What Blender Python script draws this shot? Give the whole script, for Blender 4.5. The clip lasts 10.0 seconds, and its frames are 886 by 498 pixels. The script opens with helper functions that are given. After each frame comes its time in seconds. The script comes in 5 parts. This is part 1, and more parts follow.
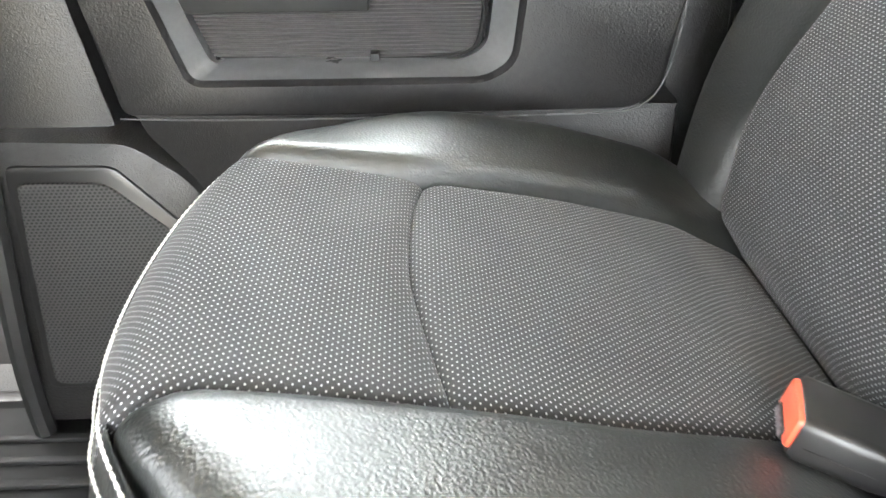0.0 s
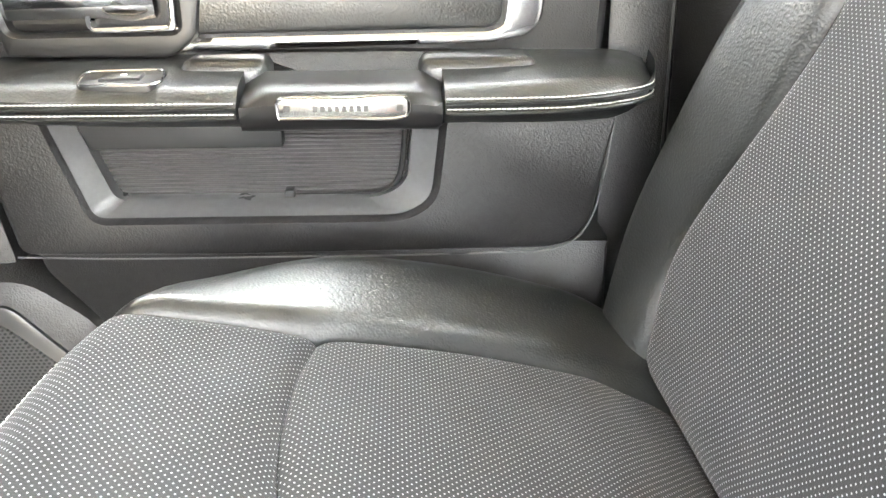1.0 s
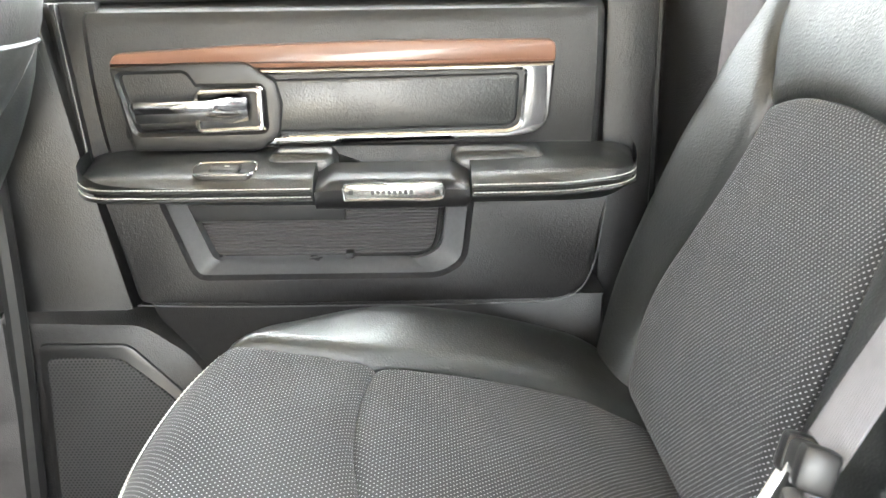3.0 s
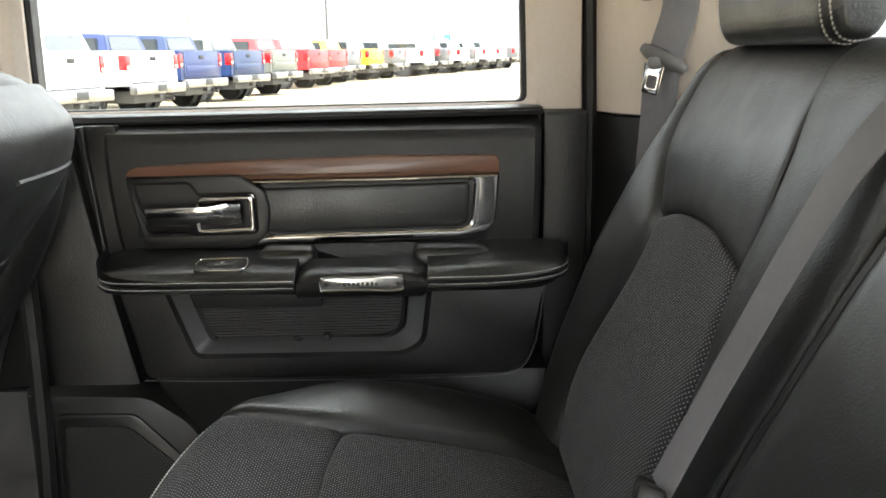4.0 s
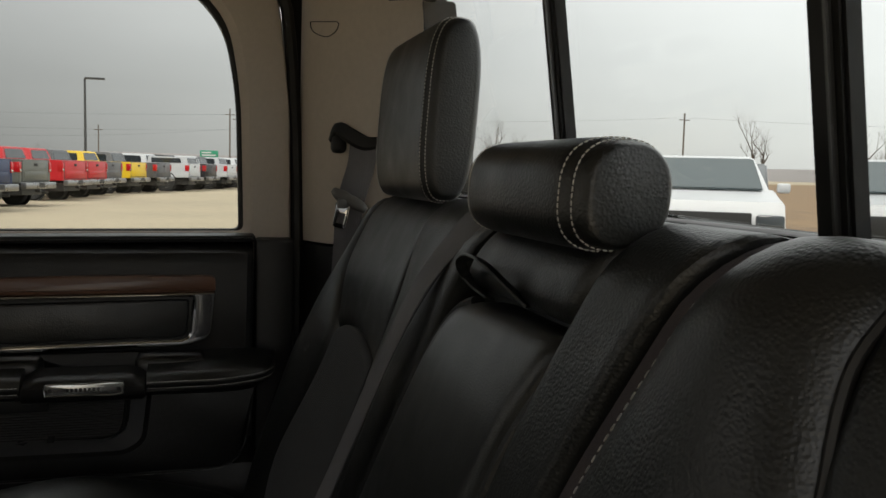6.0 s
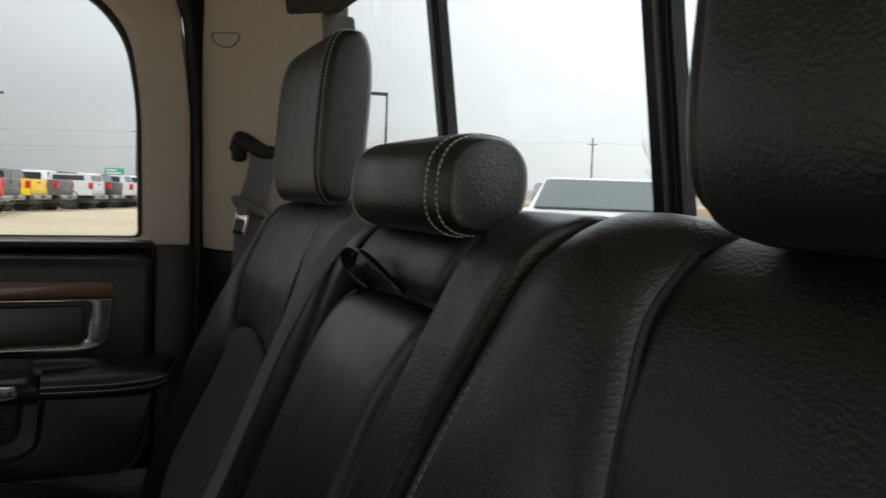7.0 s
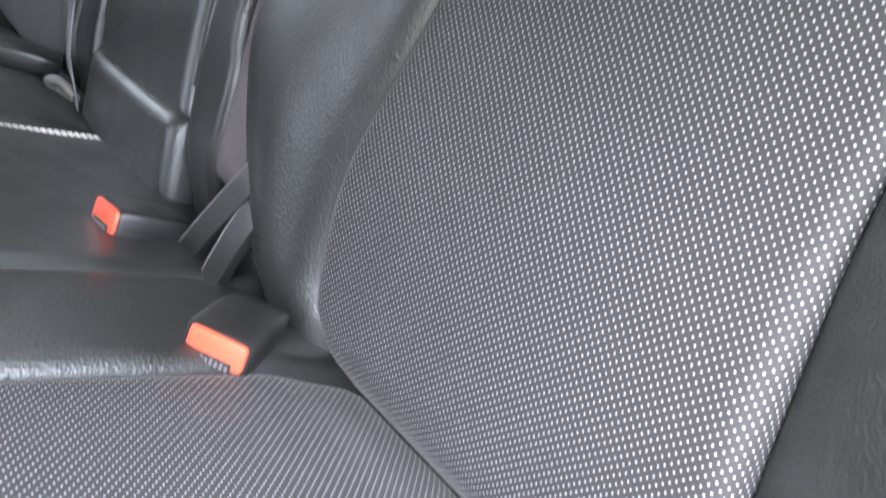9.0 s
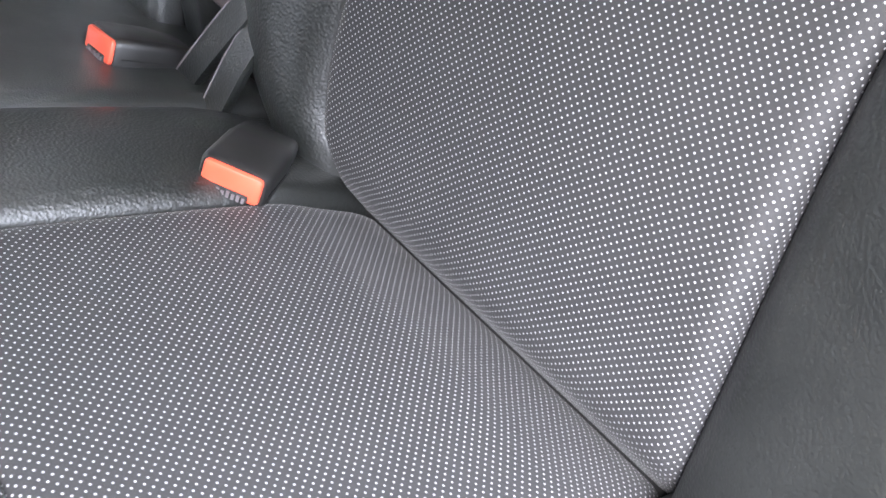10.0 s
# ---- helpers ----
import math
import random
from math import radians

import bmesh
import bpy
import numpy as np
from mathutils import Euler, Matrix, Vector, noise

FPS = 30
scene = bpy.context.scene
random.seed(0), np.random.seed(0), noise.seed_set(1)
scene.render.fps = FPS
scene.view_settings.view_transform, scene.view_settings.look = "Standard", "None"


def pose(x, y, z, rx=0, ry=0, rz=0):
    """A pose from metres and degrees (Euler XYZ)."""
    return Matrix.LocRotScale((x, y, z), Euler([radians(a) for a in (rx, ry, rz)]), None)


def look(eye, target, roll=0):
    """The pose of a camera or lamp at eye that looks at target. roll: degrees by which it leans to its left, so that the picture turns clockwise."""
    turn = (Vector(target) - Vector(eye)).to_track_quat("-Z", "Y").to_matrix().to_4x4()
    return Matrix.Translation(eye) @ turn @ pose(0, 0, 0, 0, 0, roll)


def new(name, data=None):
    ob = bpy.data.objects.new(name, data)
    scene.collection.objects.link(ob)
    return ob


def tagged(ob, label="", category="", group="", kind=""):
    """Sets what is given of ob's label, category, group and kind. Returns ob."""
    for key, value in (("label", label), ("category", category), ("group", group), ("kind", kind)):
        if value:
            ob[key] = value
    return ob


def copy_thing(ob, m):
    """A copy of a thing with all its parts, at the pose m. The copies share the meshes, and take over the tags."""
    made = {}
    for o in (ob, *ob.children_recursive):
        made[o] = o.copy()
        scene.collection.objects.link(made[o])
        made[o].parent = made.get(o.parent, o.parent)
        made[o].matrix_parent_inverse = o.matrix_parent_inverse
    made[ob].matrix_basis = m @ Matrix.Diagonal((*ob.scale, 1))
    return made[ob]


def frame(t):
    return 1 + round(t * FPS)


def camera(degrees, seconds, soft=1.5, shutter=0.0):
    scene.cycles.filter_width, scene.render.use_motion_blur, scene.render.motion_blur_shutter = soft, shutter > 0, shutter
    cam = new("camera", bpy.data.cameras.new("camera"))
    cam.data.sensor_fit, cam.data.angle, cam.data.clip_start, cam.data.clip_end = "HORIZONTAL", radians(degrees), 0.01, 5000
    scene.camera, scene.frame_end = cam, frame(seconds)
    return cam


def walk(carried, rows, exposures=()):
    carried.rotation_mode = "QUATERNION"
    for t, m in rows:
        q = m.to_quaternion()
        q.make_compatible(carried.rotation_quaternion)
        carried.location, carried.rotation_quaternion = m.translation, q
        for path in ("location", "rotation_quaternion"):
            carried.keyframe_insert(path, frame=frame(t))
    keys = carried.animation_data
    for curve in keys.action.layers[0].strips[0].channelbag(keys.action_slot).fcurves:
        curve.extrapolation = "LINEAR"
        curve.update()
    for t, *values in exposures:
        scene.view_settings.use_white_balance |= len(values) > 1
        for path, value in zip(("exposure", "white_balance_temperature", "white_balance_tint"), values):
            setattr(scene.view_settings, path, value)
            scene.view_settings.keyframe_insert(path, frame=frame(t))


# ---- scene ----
cam = camera(52.7, 10.0, shutter=0.34)
PATH = [
    (0, (0.1, 0.124, 1.219), (0.148, 1.91, 0.321), -0.7),
    (0.5, (0.092, 0.184, 1.187), (0.161, 2.011, 0.376), 0.0),
    (1, (0.158, 0.178, 1.234), (0.254, 2.053, 0.544), -0.1),
    (1.5, (0.147, 0.195, 1.23), (0.116, 2.074, 0.547), -1.1),
    (2, (0.107, 0.104, 1.254), (0.124, 2.006, 0.638), -0.7),
    (2.5, (0.127, 0.047, 1.276), (0.152, 1.95, 0.661), -0.7),
    (4, (0.199, -0.179, 1.373), (0.228, 1.773, 0.937), -0.9),
    (4.5, (0.222, -0.257, 1.387), (0.413, 1.705, 1.045), -0.1),
    (5, (0.246, -0.349, 1.404), (0.656, 1.592, 1.156), 1.2),
    (5.5, (0.253, -0.386, 1.406), (0.759, 1.539, 1.206), 1.5),
    (7, (0.267, -0.46, 1.388), (0.989, 1.401, 1.266), 2.0),
    (7.5, (0.229, -0.512, 1.342), (1.195, 1.236, 1.23), 3.7),
    (8, (0.148, -0.59, 1.31), (1.246, 1.052, 0.995), 4.8),
    (8.5, (0.114, -0.585, 1.277), (1.249, 0.937, 0.649), 5.3),
    (9, (0.103, -0.582, 1.244), (1.19, 0.823, 0.325), 5.6),
    (9.5, (0.093, -0.579, 1.228), (1.158, 0.704, 0.123), 6.3),
    (10, (0.089, -0.571, 1.264), (1.08, 0.589, -0.029), 5.2),
]
EXPOSURES = [(0.0, 6.0, 6400, 10), (1.0, 6.35, 6500, 11), (2.5, 6.33, 6400, 10), (4.0, 3.5, 6500, 9), (4.5, 2.55, 6700, 10), (5.0, 1.25, 6900, 10), (5.5, 0.75, 6800, 10),
             (7.0, 1.15, 6400, 12), (7.5, 1.85, 5900, 10), (8.0, 3.4, 5800, 14), (8.5, 4.75, 5800, 15), (9.0, 4.6, 5800, 15), (10.0, 4.45, 5900, 16)]
walk(cam, [(t, look(eye, target, roll)) for t, eye, target, roll in PATH], EXPOSURES)

# ---- sky and sun: a bright overcast day ----
world = bpy.data.worlds.new("overcast_sky")
scene.world = world
world.use_nodes = True
wn, wl = world.node_tree.nodes, world.node_tree.links
wn.clear()
w_out, w_bg = wn.new("ShaderNodeOutputWorld"), wn.new("ShaderNodeBackground")
w_sky, w_mix, w_cloud, w_ramp = wn.new("ShaderNodeTexSky"), wn.new("ShaderNodeMix"), wn.new("ShaderNodeTexNoise"), wn.new("ShaderNodeValToRGB")
w_sky.sky_type, w_sky.sun_disc, w_sky.sun_elevation, w_sky.sun_rotation = "NISHITA", False, radians(52), radians(-135)
w_mix.data_type = "RGBA"
w_mix.inputs[0].default_value = 0.9
w_co, w_map = wn.new("ShaderNodeTexCoord"), wn.new("ShaderNodeMapping")
w_map.inputs["Scale"].default_value = (1.0, 1.0, 3.0)
w_cloud.inputs["Scale"].default_value, w_cloud.inputs["Detail"].default_value = 1.6, 5.0
w_ramp.color_ramp.elements[0].position, w_ramp.color_ramp.elements[0].color = 0.3, (8.2, 8.4, 8.3, 1)
w_ramp.color_ramp.elements[1].position, w_ramp.color_ramp.elements[1].color = 0.75, (10.5, 10.7, 10.6, 1)
w_bg.inputs["Strength"].default_value = 0.1
wl.new(w_co.outputs["Generated"], w_map.inputs[0])
wl.new(w_map.outputs[0], w_cloud.inputs["Vector"])
wl.new(w_cloud.outputs["Fac"], w_ramp.inputs[0])
wl.new(w_sky.outputs[0], w_mix.inputs[6])
wl.new(w_ramp.outputs[0], w_mix.inputs[7])
w_dot, w_gain, w_scale = wn.new("ShaderNodeVectorMath"), wn.new("ShaderNodeMath"), wn.new("ShaderNodeVectorMath")
w_dot.operation, w_gain.operation, w_scale.operation = "DOT_PRODUCT", "MULTIPLY_ADD", "SCALE"
w_dot.inputs[1].default_value = (0.62, -0.14, 1.25)
w_gain.inputs[1].default_value, w_gain.inputs[2].default_value = 0.75, 0.44
w_low = wn.new("ShaderNodeMath")
w_low.operation = "MAXIMUM"
w_low.inputs[1].default_value = 0.25
wl.new(w_co.outputs["Generated"], w_dot.inputs[0])
wl.new(w_dot.outputs["Value"], w_gain.inputs[0])
wl.new(w_gain.outputs[0], w_low.inputs[0])
wl.new(w_mix.outputs[2], w_scale.inputs[0])
wl.new(w_low.outputs[0], w_scale.inputs["Scale"])
wl.new(w_scale.outputs[0], w_bg.inputs["Color"])
wl.new(w_bg.outputs[0], w_out.inputs[0])

sun = new("sun", bpy.data.lights.new("sun", "SUN"))
sun.data.energy, sun.data.angle, sun.data.color = 1.5, radians(35), (1.0, 0.96, 0.9)
sun.matrix_world = look((-7, -7, 12.5), (0, 0, 0))


# ---- materials ----
def material(name, base, rough=0.5, metal=0.0, grain=0.0, grain_size=0.002, mottling=0.12, mottle_size=0.05, spec=0.5, coat=0.0, kind="noise"):
    """A principled material with two scales of colour change and a fine relief; sizes in metres."""
    m = bpy.data.materials.new(name)
    m.use_nodes = True
    n, l = m.node_tree.nodes, m.node_tree.links
    p = n["Principled BSDF"]
    p.inputs["Metallic"].default_value, p.inputs["Specular IOR Level"].default_value = metal, spec
    p.inputs["Coat Weight"].default_value = coat
    co = n.new("ShaderNodeTexCoord")
    big, small = n.new("ShaderNodeTexNoise"), n.new("ShaderNodeTexNoise")
    big.inputs["Scale"].default_value, big.inputs["Detail"].default_value = 1 / mottle_size, 4
    small.inputs["Scale"].default_value, small.inputs["Detail"].default_value = 1 / (4 * grain_size), 2
    add = n.new("ShaderNodeMath")
    add.operation = "ADD"
    ramp = n.new("ShaderNodeMapRange")
    ramp.inputs["From Min"].default_value, ramp.inputs["From Max"].default_value = 0.6, 1.4
    ramp.inputs["To Min"].default_value, ramp.inputs["To Max"].default_value = 1 - mottling, 1 + mottling
    tint = n.new("ShaderNodeVectorMath")
    tint.operation = "SCALE"
    tint.inputs[0].default_value = base
    for noise_node in (big, small):
        l.new(co.outputs["Object"], noise_node.inputs["Vector"])
    l.new(big.outputs["Fac"], add.inputs[0])
    l.new(small.outputs["Fac"], add.inputs[1])
    l.new(add.outputs[0], ramp.inputs["Value"])
    l.new(ramp.outputs[0], tint.inputs["Scale"])
    l.new(tint.outputs[0], p.inputs["Base Color"])
    rr = n.new("ShaderNodeMapRange")
    rr.inputs["From Min"].default_value, rr.inputs["From Max"].default_value = 0.3, 0.7
    rr.inputs["To Min"].default_value, rr.inputs["To Max"].default_value = max(rough - 0.07, 0.02), min(rough + 0.07, 1)
    l.new(big.outputs["Fac"], rr.inputs["Value"])
    l.new(rr.outputs[0], p.inputs["Roughness"])
    if grain:
        if kind == "noise":
            tex = n.new("ShaderNodeTexNoise")
            tex.inputs["Detail"].default_value = 3
            height = tex.outputs["Fac"]
        else:
            tex = n.new("ShaderNodeTexVoronoi")
            tex.feature = "SMOOTH_F1"
            height = tex.outputs["Distance"]
        tex.inputs["Scale"].default_value = 1 / grain_size
        l.new(co.outputs["Object"], tex.inputs["Vector"])
        b = n.new("ShaderNodeBump")
        b.inputs["Strength"].default_value, b.inputs["Distance"].default_value = 1.0, grain
        l.new(height, b.inputs["Height"])
        l.new(b.outputs[0], p.inputs["Normal"])
    return m


def math_node(n, l, op, a, b=None):
    node = n.new("ShaderNodeMath")
    node.operation = op
    for k, v in enumerate((a, b)):
        if v is None:
            continue
        if isinstance(v, (int, float)):
            node.inputs[k].default_value = v
        else:
            l.new(v, node.inputs[k])
    return node.outputs[0]


def dotted_cloth(name, base, dot, across, along, wide, high, axes=None, sheen=0.0):
    """Charcoal cloth with rows of small pale woven dots, staggered row by row, laid out by the UV map in metres."""
    m = material(name, base, 0.75, grain=0.0003, grain_size=0.0012, mottling=0.14, mottle_size=0.06, spec=0.35)
    n, l = m.node_tree.nodes, m.node_tree.links
    p = n["Principled BSDF"]
    uv, sep = n.new("ShaderNodeUVMap"), n.new("ShaderNodeSeparateXYZ")
    uv.uv_map = "metres"
    p.inputs["Sheen Weight"].default_value, p.inputs["Sheen Roughness"].default_value = sheen, 0.35
    if axes:
        place_node = n.new("ShaderNodeTexCoord")
        l.new(place_node.outputs["Object"], sep.inputs[0])
    else:
        l.new(uv.outputs[0], sep.inputs[0])
    ua, va = axes or (0, 1)
    v = math_node(n, l, "DIVIDE", sep.outputs[va], along)
    row = math_node(n, l, "FLOOR", v)
    shift = math_node(n, l, "MULTIPLY", math_node(n, l, "FLOORED_MODULO", row, 2.0), 0.5)
    u = math_node(n, l, "ADD", math_node(n, l, "DIVIDE", sep.outputs[ua], across), shift)
    fu = math_node(n, l, "MULTIPLY", math_node(n, l, "SUBTRACT", math_node(n, l, "FRACT", u), 0.5), across / wide * 2)
    fv = math_node(n, l, "MULTIPLY", math_node(n, l, "SUBTRACT", math_node(n, l, "FRACT", v), 0.5), along / high * 2)
    d = math_node(n, l, "ADD", math_node(n, l, "MULTIPLY", fu, fu), math_node(n, l, "MULTIPLY", fv, fv))
    inside = n.new("ShaderNodeMapRange")
    inside.inputs["From Min"].default_value, inside.inputs["From Max"].default_value = 1.4, 0.3
    l.new(d, inside.inputs["Value"])
    mix = n.new("ShaderNodeMix")
    mix.data_type = "RGBA"
    ground_link = p.inputs["Base Color"].links[0].from_socket
    l.new(inside.outputs[0], mix.inputs[0])
    l.new(ground_link, mix.inputs[6])
    mix.inputs[7].default_value = (*dot, 1)
    l.new(mix.outputs[2], p.inputs["Base Color"])
    return m


def ribbed(name, base, rough, step, axis, depth):
    """A plain material with fine parallel ribs across one axis of the object."""
    m = material(name, base, rough, mottling=0.1)
    n, l = m.node_tree.nodes, m.node_tree.links
    co, wave, bump = n.new("ShaderNodeTexCoord"), n.new("ShaderNodeTexWave"), n.new("ShaderNodeBump")
    wave.bands_direction = axis
    wave.inputs["Scale"].default_value = 0.314 / step
    bump.inputs["Distance"].default_value = depth
    l.new(co.outputs["Object"], wave.inputs["Vector"])
    l.new(wave.outputs["Fac"], bump.inputs["Height"])
    l.new(bump.outputs[0], n["Principled BSDF"].inputs["Normal"])
    return m


def wood_material():
    m = material("walnut_veneer", (0.15, 0.074, 0.047), 0.33, mottling=0.10, mottle_size=0.03, coat=0.3)
    n, l = m.node_tree.nodes, m.node_tree.links
    for node in n:
        if node.type == "TEX_NOISE":
            mp = n.new("ShaderNodeMapping")
            mp.inputs["Scale"].default_value = (0.10, 1, 1.3)
            src = node.inputs["Vector"].links[0].from_socket
            l.new(src, mp.inputs[0])
            l.new(mp.outputs[0], node.inputs["Vector"])
    return m


def glass_material():
    m = bpy.data.materials.new("window_glass")
    m.use_nodes = True
    p = m.node_tree.nodes["Principled BSDF"]
    p.inputs["Base Color"].default_value = (0.72, 0.745, 0.74, 1)
    p.inputs["Roughness"].default_value, p.inputs["IOR"].default_value = 0.0, 1.15
    p.inputs["Transmission Weight"].default_value = 1.0
    return m


LEATHER = material("black_leather", (0.0095, 0.0105, 0.010), 0.40, spec=0.8, grain=0.00032, grain_size=0.0018, mottling=0.25, mottle_size=0.04, kind="voronoi")
LEATHER_SOFT = material("black_smooth_leather", (0.015, 0.0165, 0.0158), 0.36, spec=0.9, grain=0.00026, grain_size=0.0015, mottling=0.25, mottle_size=0.04)
CLOTH = dotted_cloth("dotted_cloth", (0.020, 0.0198, 0.0212), (0.34, 0.34, 0.355), 0.0051, 0.00252, 0.00125, 0.0011, sheen=0.07)
THREAD = material("white_thread", (0.6, 0.59, 0.56), 0.7, mottling=0.2, grain_size=0.001)
GREY_THREAD = material("grey_thread", (0.3, 0.29, 0.28), 0.7, mottling=0.2, grain_size=0.001)
PIPING = material("dark_piping", (0.03, 0.03, 0.03), 0.5)
PLASTIC = material("black_grained_plastic", (0.012, 0.0117, 0.0117), 0.43, grain=0.00036, grain_size=0.0014, mottling=0.3, kind="voronoi")
SMOOTH_PLASTIC = material("dark_grey_smooth_plastic", (0.012, 0.0117, 0.0117), 0.38, mottling=0.12)
DOOR_LOWER = material("charcoal_grained_plastic", (0.0135, 0.013, 0.013), 0.44, grain=0.00042, grain_size=0.0016, mottling=0.35, kind="voronoi")
GREY_PLASTIC = material("mid_grey_plastic", (0.11, 0.105, 0.10), 0.42, mottling=0.1)
RUBBER = material("black_rubber", (0.008, 0.008, 0.008), 0.6)
CHROME = material("chrome", (0.66, 0.66, 0.67), 0.07, 1.0, mottling=0.03)
SATIN = material("satin_metal", (0.62, 0.62, 0.6), 0.25, 1.0, mottling=0.05)
WOOD = wood_material()
BEIGE = material("beige_pillar_trim", (0.60, 0.53, 0.46), 0.7, grain=0.0002, grain_size=0.002, mottling=0.05)
HEADLINER = material("grey_beige_headliner", (0.42, 0.39, 0.35), 0.95, grain=0.0004, grain_size=0.002, mottling=0.08)
WEBBING = ribbed("grey_webbing", (0.15, 0.145, 0.155), 0.6, 0.0022, "Y", 0.00015)
RED = material("orange_red_plastic", (0.72, 0.09, 0.045), 0.35, mottling=0.06)
GRILLE = dotted_cloth("speaker_mesh", (0.035, 0.034, 0.034), (0.004, 0.004, 0.004), 0.0046, 0.0034, 0.0030, 0.0024, axes=(0, 2))
NET = material("pocket_liner_cloth", (0.06, 0.058, 0.058), 0.6, mottling=0.15)
CARPET = material("black_carpet", (0.02, 0.02, 0.02), 0.95, grain=0.002, grain_size=0.003, mottling=0.3)
SATIN_RIM = material("satin_grey_plastic", (0.085, 0.085, 0.087), 0.33, spec=0.7, grain=0.00012, grain_size=0.0012, mottling=0.12)
WHITE_MARK = material("white_mark", (0.7, 0.7, 0.7), 0.5, mottling=0.05)
GUSSET = material("mauve_grey_cloth", (0.10, 0.088, 0.095), 0.8, grain=0.0003, grain_size=0.001, mottling=0.15)
TRUCK_BUMPER = material("dull_chrome", (0.30, 0.30, 0.30), 0.3, 1.0, mottling=0.2, mottle_size=0.4)
GLASS = glass_material()
# base lifted to grey: sky reflection put into the windscreen colour
SKY_GLASS = material("sky_toned_windscreen", (0.06, 0.078, 0.082), 0.1, spec=0.4, mottling=0.1)
GLASS_DARK = material("tinted_window", (0.03, 0.036, 0.04), 0.05, spec=0.9, mottling=0.1)
TYRE = material("tyre_rubber", (0.02, 0.02, 0.02), 0.8, mottling=0.3)
LOT = material("pale_gravel_lot", (0.34, 0.285, 0.195), 0.95, grain=0.01, grain_size=0.05, mottling=0.22, mottle_size=6.0)
GRASS = material("dry_brown_grass", (0.20, 0.13, 0.07), 0.95, grain=0.05, grain_size=0.2, mottling=0.35, mottle_size=2.0)
BARK = material("grey_bark", (0.13, 0.11, 0.095), 0.9, mottling=0.3)
HILL = material("hazy_woods", (0.22, 0.20, 0.19), 1.0, mottling=0.2, mottle_size=25.0)
STEEL = material("dark_steel", (0.05, 0.05, 0.05), 0.5)
SIGN_GREEN = material("sign_green", (0.02, 0.25, 0.14), 0.5)
LAMP_RED = material("tail_lamp_red", (0.45, 0.01, 0.012), 0.2, coat=0.5)


def paint(name, rgb):
    return material(name, rgb, 0.35, coat=0.15, mottling=0.08, mottle_size=0.5)


# ---- mesh helpers ----
def thing(name, label="", category="", group="", kind="", at=(0, 0, 0)):
    ob = new(name)
    ob.location = at
    return tagged(ob, label, category, group, kind)


def part(name, bm, mat, parent=None, label="", smooth=True):
    me = bpy.data.meshes.new(name)
    bm.normal_update()
    bm.to_mesh(me)
    bm.free()
    if smooth:
        for f in me.polygons:
            f.use_smooth = True
        me.set_sharp_from_angle(angle=radians(38))
    me.materials.append(mat)
    ob = new(name, me)
    if parent is not None:
        ob.parent = parent
        up, shift = parent, Vector()
        while up is not None:
            shift += up.location
            up = up.parent
        me.transform(Matrix.Translation(-shift))
    if label:
        ob["label"] = label
    return ob


def table(rows):
    """A smooth function through the rows (at, value)."""
    xs, ys = [r[0] for r in rows], [r[1] for r in rows]
    if xs[0] > xs[-1]:
        xs, ys = xs[::-1], ys[::-1]
    slopes = [0.0] * len(xs)
    for i in range(len(xs)):
        a, b = max(i - 1, 0), min(i + 1, len(xs) - 1)
        slopes[i] = (ys[b] - ys[a]) / (xs[b] - xs[a])

    def value(x):
        if x <= xs[0]:
            return ys[0]
        if x >= xs[-1]:
            return ys[-1]
        i = next(k for k in range(len(xs) - 1) if x <= xs[k + 1])
        h = xs[i + 1] - xs[i]
        t = (x - xs[i]) / h
        return (ys[i] * (2 * t**3 - 3 * t**2 + 1) + slopes[i] * h * (t**3 - 2 * t**2 + t)
                + ys[i + 1] * (3 * t**2 - 2 * t**3) + slopes[i + 1] * h * (t**3 - t**2))

    return value


def lerp(a, b, t):
    return a + (b - a) * t


def ease(t):
    t = min(max(t, 0.0), 1.0)
    return t * t * (3 - 2 * t)


def rolled(dist, r, depth):
    """How far a padded surface sinks at a distance from its seam."""
    if dist >= r:
        return 0.0
    t = 1 - dist / r
    return depth * (1 - math.sqrt(max(1 - t * t, 0.0)))


def surface(point, nu, nv, uv=None, us=None, vs=None):
    """A grid of quads through point(u, v), u and v from 0 to 1, with a UV map in metres."""
    bm = bmesh.new()
    us = us or [i / nu for i in range(nu + 1)]
    vs = vs or [j / nv for j in range(nv + 1)]
    rows = [[bm.verts.new(point(u, v)) for u in us] for v in vs]
    layer = bm.loops.layers.uv.new("metres")
    uvs = {}
    for j, v in enumerate(vs):
        for i, u in enumerate(us):
            uvs[rows[j][i]] = uv(u, v) if uv else (u, v)
    for j in range(len(vs) - 1):
        for i in range(len(us) - 1):
            f = bm.faces.new((rows[j][i], rows[j][i + 1], rows[j + 1][i + 1], rows[j + 1][i]))
            for loop in f.loops:
                loop[layer].uv = uvs[loop.vert]
    return bm


def spaced(n, r=0.12):
    """Steps from 0 to 1 with more of them near both ends."""
    return [0.5 - 0.5 * math.cos(math.pi * i / n) * (0.65 + 0.35 * abs(math.cos(math.pi * i / n))) for i in range(n + 1)]


